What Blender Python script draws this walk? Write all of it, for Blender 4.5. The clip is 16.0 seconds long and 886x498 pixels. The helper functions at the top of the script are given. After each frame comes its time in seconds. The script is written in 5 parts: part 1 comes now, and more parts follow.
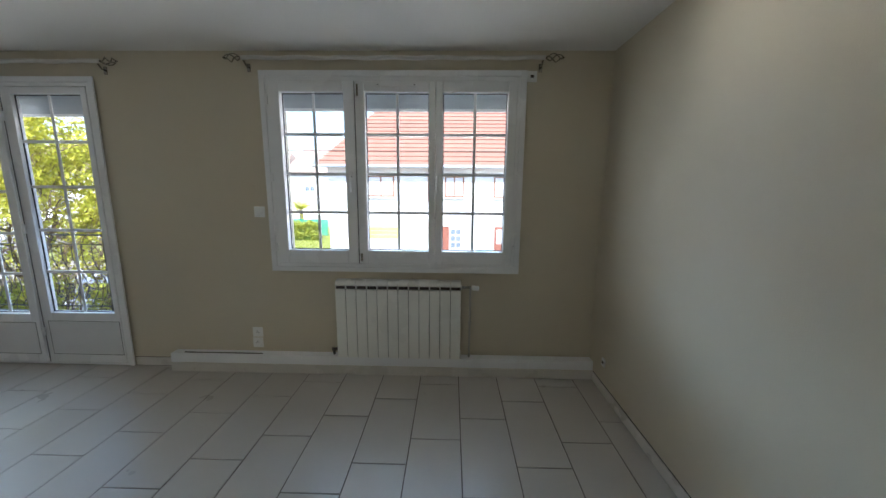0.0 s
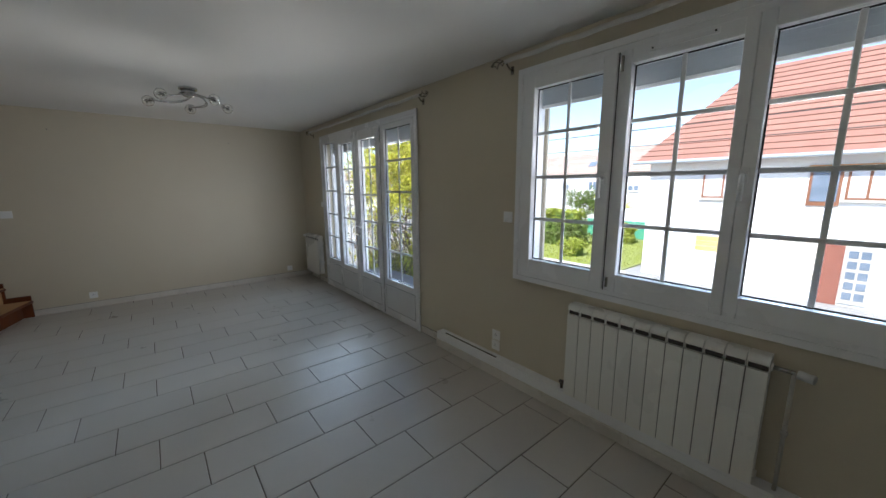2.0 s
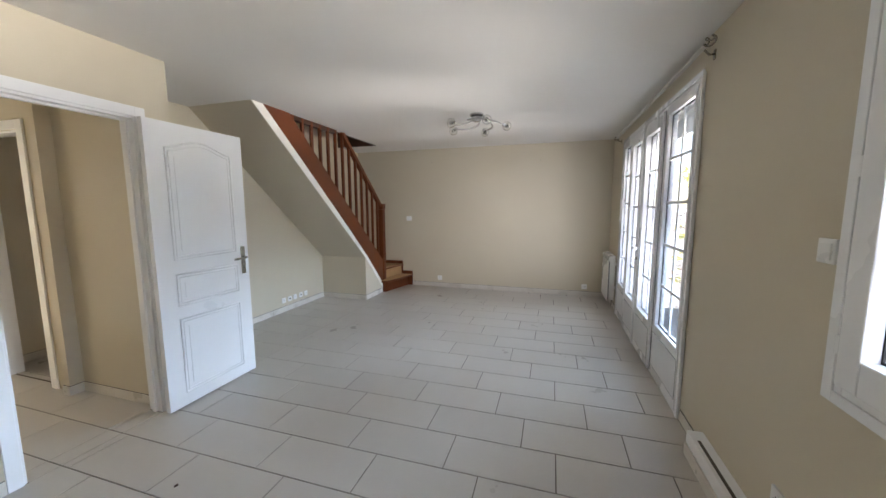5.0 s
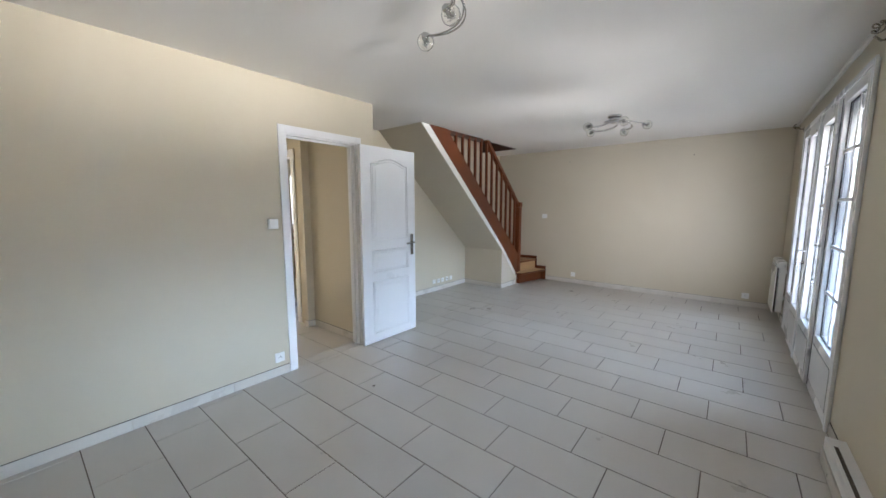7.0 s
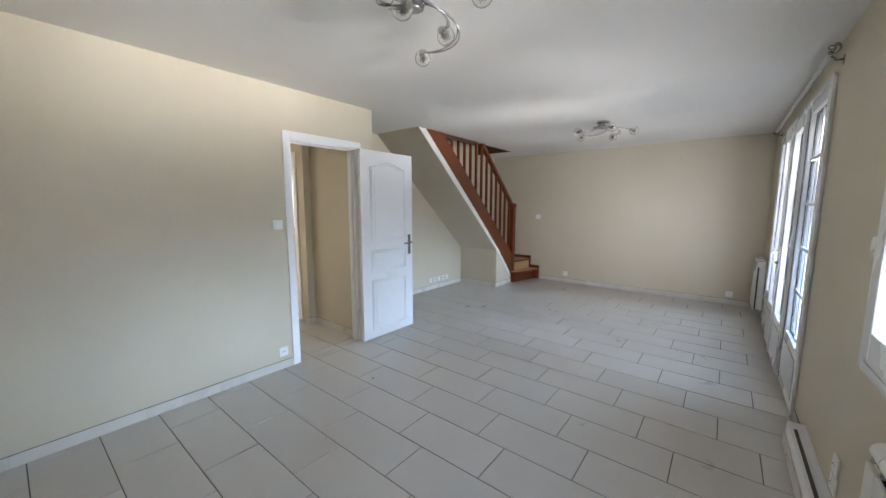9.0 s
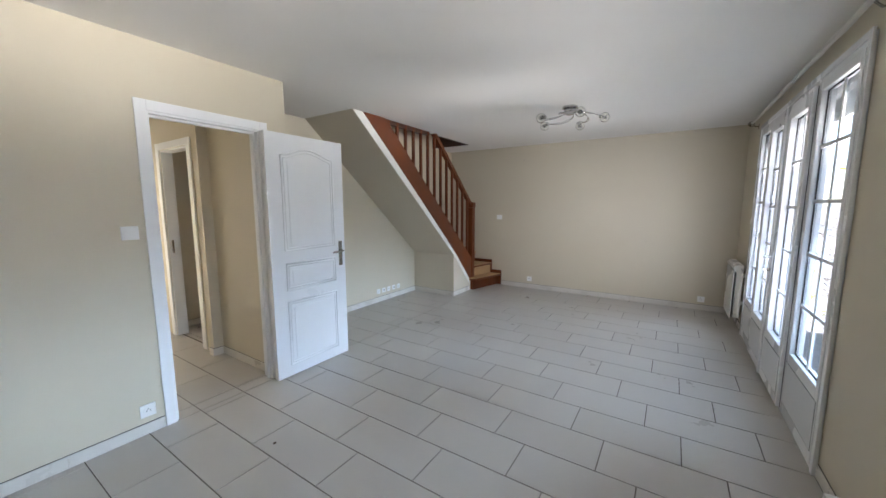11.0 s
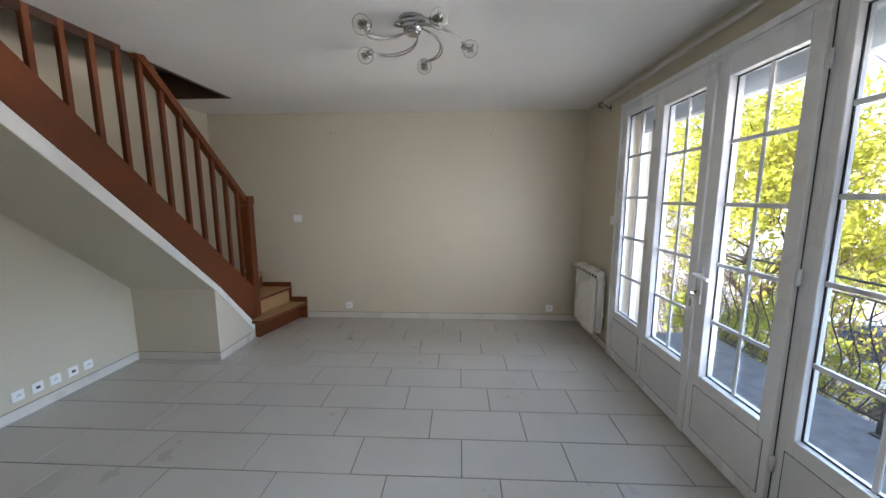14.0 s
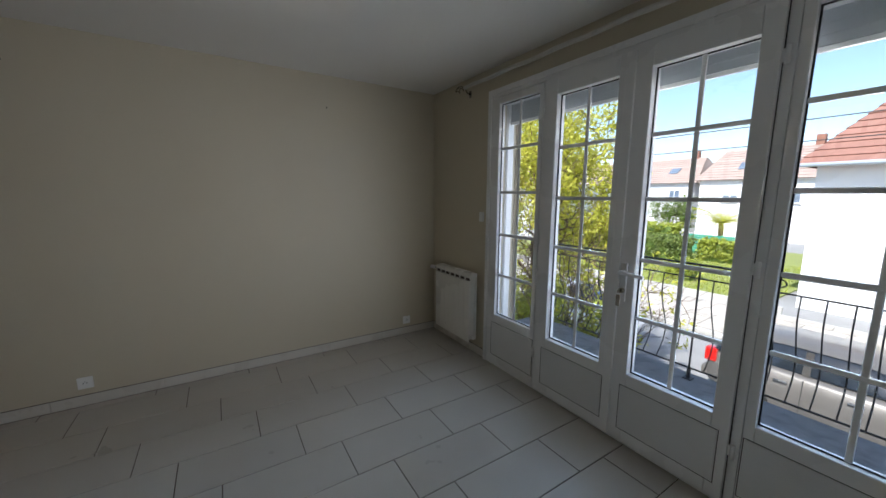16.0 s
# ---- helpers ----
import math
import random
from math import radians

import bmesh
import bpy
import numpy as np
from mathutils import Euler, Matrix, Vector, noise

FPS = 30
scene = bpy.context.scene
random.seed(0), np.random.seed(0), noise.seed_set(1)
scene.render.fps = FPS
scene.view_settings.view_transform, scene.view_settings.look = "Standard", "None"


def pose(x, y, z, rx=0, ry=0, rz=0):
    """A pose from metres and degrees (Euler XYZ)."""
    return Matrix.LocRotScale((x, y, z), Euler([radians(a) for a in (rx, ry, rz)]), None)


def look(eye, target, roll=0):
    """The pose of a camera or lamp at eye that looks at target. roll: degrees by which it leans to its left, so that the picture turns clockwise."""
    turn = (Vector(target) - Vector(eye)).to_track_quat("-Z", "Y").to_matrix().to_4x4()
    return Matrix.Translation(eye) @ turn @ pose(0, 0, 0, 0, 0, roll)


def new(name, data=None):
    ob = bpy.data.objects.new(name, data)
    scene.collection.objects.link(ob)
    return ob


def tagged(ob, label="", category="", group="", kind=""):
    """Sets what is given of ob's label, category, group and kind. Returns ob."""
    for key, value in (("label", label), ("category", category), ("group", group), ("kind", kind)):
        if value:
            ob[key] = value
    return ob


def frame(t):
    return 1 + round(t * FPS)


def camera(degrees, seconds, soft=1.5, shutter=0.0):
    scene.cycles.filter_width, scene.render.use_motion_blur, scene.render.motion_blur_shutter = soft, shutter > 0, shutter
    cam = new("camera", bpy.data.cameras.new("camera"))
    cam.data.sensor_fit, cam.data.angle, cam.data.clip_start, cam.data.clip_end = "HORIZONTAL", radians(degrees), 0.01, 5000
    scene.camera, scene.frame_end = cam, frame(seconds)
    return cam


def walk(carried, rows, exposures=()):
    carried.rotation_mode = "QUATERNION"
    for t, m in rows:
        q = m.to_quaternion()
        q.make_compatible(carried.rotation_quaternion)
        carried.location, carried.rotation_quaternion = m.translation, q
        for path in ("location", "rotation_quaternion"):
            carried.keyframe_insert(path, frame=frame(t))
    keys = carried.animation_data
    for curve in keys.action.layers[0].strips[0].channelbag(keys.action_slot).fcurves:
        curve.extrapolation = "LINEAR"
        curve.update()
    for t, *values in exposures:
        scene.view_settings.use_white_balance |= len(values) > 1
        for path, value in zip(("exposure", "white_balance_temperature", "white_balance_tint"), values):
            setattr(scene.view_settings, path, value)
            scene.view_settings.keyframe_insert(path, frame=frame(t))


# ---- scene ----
cam = camera(102.9, 16.0)
PATH = [
    (0, (0.019, 0.266, 1.483), (-0.027, 2.237, 1.143), 0.5),
    (0.5, (0.04, 0.327, 1.454), (-0.365, 2.258, 1.125), 0.1),
    (1, (0.267, 0.495, 1.421), (-0.691, 2.226, 1.129), -0.1),
    (1.5, (0.311, 0.652, 1.447), (-0.991, 2.137, 1.132), 0.2),
    (2, (0.291, 0.872, 1.517), (-1.228, 2.126, 1.171), -0.3),
    (2.5, (0.318, 1.118, 1.504), (-1.364, 2.146, 1.164), -0.5),
    (3, (0.315, 1.344, 1.505), (-1.499, 2.114, 1.165), -0.3),
    (3.5, (0.206, 1.546, 1.465), (-1.699, 2.068, 1.149), 0.0),
    (4, (0.09, 1.71, 1.523), (-1.871, 1.915, 1.187), -0.5),
    (4.5, (0.027, 1.918, 1.533), (-1.939, 1.717, 1.227), -0.8),
    (5, (0.005, 2.091, 1.439), (-1.893, 1.507, 1.201), -0.2),
    (5.2, (0.059, 2.125, 1.45), (-1.799, 1.426, 1.207), -0.0),
    (7.3, (0.589, 2.394, 1.428), (-0.941, 1.129, 1.185), -0.0),
    (7.5, (0.628, 2.403, 1.434), (-0.903, 1.139, 1.189), 0.1),
    (8, (0.7, 2.444, 1.428), (-0.838, 1.187, 1.188), -0.1),
    (8.5, (0.68, 2.429, 1.467), (-0.869, 1.191, 1.211), 0.2),
    (9, (0.658, 2.485, 1.453), (-0.895, 1.25, 1.207), 0.1),
    (9.2, (0.6, 2.509, 1.458), (-0.94, 1.257, 1.214), -0.1),
    (11.3, (-0.245, 2.162, 1.449), (-1.944, 1.139, 1.191), -0.1),
    (11.5, (-0.374, 2.127, 1.462), (-2.096, 1.146, 1.196), -0.1),
    (12, (-0.692, 2.034, 1.457), (-2.481, 1.179, 1.186), -0.1),
    (12.5, (-1.029, 1.96, 1.447), (-2.869, 1.223, 1.181), -0.2),
    (13, (-1.288, 1.844, 1.454), (-3.176, 1.242, 1.184), -0.1),
    (13.5, (-1.564, 1.693, 1.456), (-3.515, 1.352, 1.18), -0.1),
    (14, (-1.83, 1.535, 1.462), (-3.808, 1.444, 1.179), -0.1),
    (14.5, (-2.062, 1.387, 1.449), (-4.041, 1.453, 1.17), 0.0),
    (15, (-2.305, 1.241, 1.441), (-4.256, 1.579, 1.157), 0.2),
    (15.5, (-2.57, 1.13, 1.448), (-4.428, 1.811, 1.157), 0.1),
    (16, (-2.79, 1.043, 1.441), (-4.46, 2.101, 1.141), 0.3),
]
EXPOSURES = [
    (0.0, 1.48, 5900, 10), (1.5, 1.3, 5980, 11), (2.5, 0.95, 5980, 11), (3.0, 1.05, 5920, 11), (3.5, 1.33, 5920, 11), (4.0, 1.92, 6050, 12), (4.5, 1.7, 6050, 12), (5.0, 2.25, 6320, 16),
    (7.5, 2.30, 5960, 15), (9.0, 2.28, 5960, 15), (11.5, 2.2, 6020, 15), (12.5, 2.05, 6020, 15), (14.0, 1.96, 6080, 15), (14.5, 1.83, 6100, 15), (15.2, 1.42, 6060, 13), (16.0, 0.86, 6030, 11),
]
walk(cam, [(t, look(eye, target, roll)) for t, eye, target, roll in PATH], EXPOSURES)

# ---- world, sun, light ----
SUN_EL, SUN_AZ = radians(50), radians(172)
world = bpy.data.worlds.new("sky")
scene.world = world
world.use_nodes = True
wn = world.node_tree.nodes
sky = wn.new("ShaderNodeTexSky")
sky.sky_type = "NISHITA"
sky.sun_disc = False
sky.sun_elevation, sky.sun_rotation = SUN_EL, SUN_AZ
sky.air_density, sky.dust_density, sky.ozone_density = 1.0, 0.6, 1.2
world.node_tree.links.new(sky.outputs[0], wn["Background"].inputs[0])
wn["Background"].inputs[1].default_value = 0.15
sun = new("sun", bpy.data.lights.new("sun", "SUN"))
sun.data.energy, sun.data.angle, sun.data.color = 5.0, radians(0.55), (1.0, 0.96, 0.90)
# rotation 0 is north (+y) and turns clockwise seen from above
SUN_DIR = Vector((math.sin(SUN_AZ) * math.cos(SUN_EL), math.cos(SUN_AZ) * math.cos(SUN_EL), math.sin(SUN_EL)))
sun.matrix_world = look(SUN_DIR * 60, (0, 0, 0))


def sky_lamp(name, x0, x1, z0, z1, turn, tilt, spread, watts, colour):
    """An added area lamp in one opening, standing in for light from the sky (tilt below 0, downwards) or from the
    sunlit street (upwards).
    turn: degrees towards the east."""
    data = bpy.data.lights.new(name, "AREA")
    data.shape, data.size, data.size_y, data.energy, data.color = "RECTANGLE", x1 - x0, z1 - z0, watts, colour
    data.spread = radians(spread)
    ob = new(name, data)
    mid = Vector(((x0 + x1) / 2, 3.22, (z0 + z1) / 2))
    flat = math.cos(radians(tilt))
    ob.matrix_world = look(mid, mid + Vector((math.sin(radians(turn)) * flat, -math.cos(radians(turn)) * flat, math.sin(radians(tilt)))))
    return ob


BLUE, WARM = (0.61, 0.80, 1.0), (1.0, 0.95, 0.86)
# (turn, share of the sky, share of the street) for the directions straight and eastwards into the room
for turn, low, high in ((0, 0.9, 0.9), (36, 0.7, 0.7)):
    sky_lamp("sky_fill", -1.24, 0.42, 1.02, 1.34, turn, -13, 29, 0.80 * low, BLUE)
    sky_lamp("sky_fill", -4.98, -2.72, 0.60, 1.34, turn, -13, 29, 1.85 * low, BLUE)
    sky_lamp("street_fill", -1.24, 0.42, 1.66, 2.00, turn, 10.5, 25, 1.05 * high, WARM)
    sky_lamp("street_fill", -4.98, -2.72, 1.66, 2.00, turn, 10.5, 25, 1.25 * high, WARM)
sky_lamp("sky_fill", -4.98, -2.72, 0.60, 1.34, 66, -14, 29, 0.75, BLUE)
sky_lamp("street_fill", -4.98, -2.72, 1.66, 2.00, 66, 11, 25, 0.6, WARM)
# added broad lamps that brighten along the window wall, westwards and eastwards
sky_lamp("day_fill", -4.98, -2.72, 0.50, 2.00, -58, -1, 90, 3.0, (0.98, 0.98, 1.0))
sky_lamp("day_fill", -1.24, 0.42, 1.02, 2.00, -65, -1, 66, 2.0, (1.0, 0.99, 0.97))
sky_lamp("day_fill", -1.24, 0.42, 1.02, 2.00, 69, -3, 44, 0.42, (0.90, 0.95, 1.0))
# added steep lamps for skylight onto the floor behind the panes
sky_lamp("sky_fill", -4.98, -2.72, 0.60, 1.30, 0, -46, 72, 1.6, BLUE)
sky_lamp("sky_fill", -1.24, 0.42, 1.02, 1.40, 0, -44, 70, 0.7, BLUE)


# ---- helpers of the build ----
def bm_new():
    return bmesh.new()


def box(bm, x0, x1, y0, y1, z0, z1, bevel=0.0, seg=2):
    x0, x1, y0, y1, z0, z1 = min(x0, x1), max(x0, x1), min(y0, y1), max(y0, y1), min(z0, z1), max(z0, z1)
    v = [bm.verts.new(p) for p in ((x0, y0, z0), (x1, y0, z0), (x1, y1, z0), (x0, y1, z0), (x0, y0, z1), (x1, y0, z1), (x1, y1, z1), (x0, y1, z1))]
    f = [bm.faces.new([v[i] for i in q]) for q in ((0, 3, 2, 1), (4, 5, 6, 7), (0, 1, 5, 4), (1, 2, 6, 5), (2, 3, 7, 6), (3, 0, 4, 7))]
    if bevel:
        es = list({e for q in f for e in q.edges})
        bmesh.ops.bevel(bm, geom=es, offset=bevel, segments=seg, affect="EDGES", profile=0.6)
    return bm


def boxm(*a, **k):
    return box(bm_new(), *a, **k)


def prism(pts, axis, a, b, bm=None):
    """A polygon of (u, v) pushed along an axis: 'y' takes (x, z), 'x' takes (y, z), 'z' takes (x, y)."""
    bm = bm or bm_new()
    def at(u, v, w):
        return {"y": (u, w, v), "x": (w, u, v), "z": (u, v, w)}[axis]
    lo = [bm.verts.new(at(u, v, a)) for u, v in pts]
    hi = [bm.verts.new(at(u, v, b)) for u, v in pts]
    n = len(pts)
    bm.faces.new(lo)
    bm.faces.new(hi[::-1])
    for i in range(n):
        bm.faces.new((lo[i], hi[i], hi[(i + 1) % n], lo[(i + 1) % n]))
    bmesh.ops.recalc_face_normals(bm, faces=bm.faces)
    return bm


def tube(bm, pts, r, n=8, closed=False, r_end=None):
    """A round rod along a line of points."""
    pts = [Vector(p) for p in pts]
    m = len(pts)
    rings, side = [], None
    for i, p in enumerate(pts):
        a = pts[(i - 1) % m] if closed or i else p
        b = pts[(i + 1) % m] if closed or i < m - 1 else p
        d = (b - a).normalized()
        if side is None:
            side = d.orthogonal().normalized()
        side = (side - d * side.dot(d)).normalized()
        up = d.cross(side)
        rr = r if r_end is None else r + (r_end - r) * i / max(1, m - 1)
        rings.append([bm.verts.new(p + rr * (math.cos(2 * math.pi * k / n) * side + math.sin(2 * math.pi * k / n) * up)) for k in range(n)])
    for i in range(m if closed else m - 1):
        a, b = rings[i], rings[(i + 1) % m]
        for k in range(n):
            f = bm.faces.new((a[k], a[(k + 1) % n], b[(k + 1) % n], b[k]))
            f.smooth = True
    if not closed:
        bm.faces.new(rings[0][::-1])
        bm.faces.new(rings[-1])
    return bm


def ball(bm, c, r, u=20, v=12, sz=1.0):
    got = bmesh.ops.create_uvsphere(bm, u_segments=u, v_segments=v, radius=r, matrix=Matrix.Translation(c) @ Matrix.Diagonal((1, 1, sz, 1)))
    for q in got["verts"]:
        for f in q.link_faces:
            f.smooth = True
    return bm


def cyl(bm, p, q, r, n=16, r2=None):
    return tube(bm, [p, q], r, n, r_end=r2)


def link(name, bm, material, parent=None, label="", smooth=False):
    me = bpy.data.meshes.new(name)
    if parent is not None:
        bm.transform(Matrix.Translation(-parent_origin(parent)))
    bm.to_mesh(me)
    bm.free()
    me.materials.append(material)
    if smooth:
        me.shade_smooth()
    ob = new(name, me)
    if parent is not None:
        ob.parent = parent
    if label:
        ob["label"] = label
    return ob


def parent_origin(ob):
    o = Vector((0, 0, 0))
    while ob is not None:
        o += ob.location
        ob = ob.parent
    return o


def part(name, bm, material, parent, label="", smooth=False):
    return link(name, bm, material, parent, label, smooth)


def thing(name, at, label, category, group="", kind=""):
    ob = new(name)
    ob.location = at
    ob.empty_display_size = 0.05
    return tagged(ob, label, category, group, kind)


def structure(name, bm, material, label, category=""):
    return tagged(link(name, bm, material), label, category or name.split("_")[0], kind="structure")


# ---- materials ----
def pbr(name, c1, c2, scale=4.0, rough=0.5, bump=0.0, bump_scale=60.0, metal=0.0, spread=0.35, per_object=0.0, stretch=(1, 1, 1), rough_var=0.08, coat=0.0, per_island=0.0):
    m = bpy.data.materials.new(name)
    m.use_nodes = True
    t = m.node_tree
    n, l = t.nodes, t.links
    b = n["Principled BSDF"]
    co = n.new("ShaderNodeTexCoord")
    mp = n.new("ShaderNodeMapping")
    mp.inputs["Scale"].default_value = stretch
    geo = n.new("ShaderNodeNewGeometry")
    l.new(geo.outputs["Position"], mp.inputs[0])
    big, fine = n.new("ShaderNodeTexNoise"), n.new("ShaderNodeTexNoise")
    big.inputs["Scale"].default_value, big.inputs["Detail"].default_value = scale, 4
    fine.inputs["Scale"].default_value, fine.inputs["Detail"].default_value = bump_scale, 3
    l.new(mp.outputs[0], big.inputs[0])
    l.new(mp.outputs[0], fine.inputs[0])
    add = n.new("ShaderNodeMath")
    add.operation = "MULTIPLY_ADD"
    add.inputs[1].default_value = 0.35
    l.new(fine.outputs[0], add.inputs[0])
    l.new(big.outputs[0], add.inputs[2])
    ramp = n.new("ShaderNodeValToRGB")
    ramp.color_ramp.elements[0].position, ramp.color_ramp.elements[1].position = 0.67 - spread, 0.67 + spread
    ramp.color_ramp.elements[0].color, ramp.color_ramp.elements[1].color = (*c1, 1), (*c2, 1)
    l.new(add.outputs[0], ramp.inputs[0])
    out = ramp.outputs[0]
    if per_object or per_island:
        info = n.new("ShaderNodeObjectInfo") if per_object else geo
        amount = per_object or per_island
        val = n.new("ShaderNodeMath")
        val.operation = "MULTIPLY_ADD"
        val.inputs[1].default_value, val.inputs[2].default_value = 2 * amount, 1 - amount
        l.new(info.outputs["Random" if per_object else "Random Per Island"], val.inputs[0])
        hsv = n.new("ShaderNodeHueSaturation")
        l.new(out, hsv.inputs["Color"])
        l.new(val.outputs[0], hsv.inputs["Value"])
        out = hsv.outputs[0]
    l.new(out, b.inputs["Base Color"])
    rm = n.new("ShaderNodeMapRange")
    rm.inputs[1].default_value, rm.inputs[2].default_value = 0.3, 0.7
    rm.inputs[3].default_value, rm.inputs[4].default_value = max(0.02, rough - rough_var), min(1, rough + rough_var)
    l.new(big.outputs[0], rm.inputs[0])
    l.new(rm.outputs[0], b.inputs["Roughness"])
    b.inputs["Metallic"].default_value = metal
    if coat:
        b.inputs["Coat Weight"].default_value, b.inputs["Coat Roughness"].default_value = coat, 0.08
    if bump:
        bp = n.new("ShaderNodeBump")
        bp.inputs["Strength"].default_value, bp.inputs["Distance"].default_value = min(1.0, bump), 0.004
        l.new(fine.outputs[0], bp.inputs["Height"])
        l.new(bp.outputs[0], b.inputs["Normal"])
    return m


def glass(name, tint=(1, 1, 1), rough=0.0):
    m = bpy.data.materials.new(name)
    m.use_nodes = True
    b = m.node_tree.nodes["Principled BSDF"]
    b.inputs["Base Color"].default_value = (*tint, 1)
    b.inputs["Roughness"].default_value = rough
    b.inputs["Transmission Weight"].default_value = 1.0
    b.inputs["IOR"].default_value = 1.45
    return m



def frosted(name, tint):
    m = bpy.data.materials.new(name)
    m.use_nodes = True
    n, l = m.node_tree.nodes, m.node_tree.links
    out = n["Material Output"]
    tr, gl, mx = n.new("ShaderNodeBsdfTranslucent"), n.new("ShaderNodeBsdfGlossy"), n.new("ShaderNodeMixShader")
    noise_tex = n.new("ShaderNodeTexNoise")
    noise_tex.inputs["Scale"].default_value = 35
    bp = n.new("ShaderNodeBump")
    bp.inputs["Strength"].default_value, bp.inputs["Distance"].default_value = 0.5, 0.01
    l.new(noise_tex.outputs[0], bp.inputs["Height"])
    l.new(bp.outputs[0], gl.inputs["Normal"])
    tr.inputs[0].default_value = (*tint, 1)
    gl.inputs["Roughness"].default_value = 0.25
    mx.inputs[0].default_value = 0.06
    l.new(tr.outputs[0], mx.inputs[1])
    l.new(gl.outputs[0], mx.inputs[2])
    l.new(mx.outputs[0], out.inputs[0])
    return m



def foliage(name, c1, c2):
    m = pbr(name, c1, c2, 3.0, 0.55, per_island=0.3)
    n, l = m.node_tree.nodes, m.node_tree.links
    b = n["Principled BSDF"]
    tr, mx = n.new("ShaderNodeBsdfTranslucent"), n.new("ShaderNodeMixShader")
    l.new(b.inputs["Base Color"].links[0].from_socket, tr.inputs[0])
    mx.inputs[0].default_value = 0.45
    l.new(b.outputs[0], mx.inputs[1])
    l.new(tr.outputs[0], mx.inputs[2])
    l.new(mx.outputs[0], n["Material Output"].inputs[0])
    return m


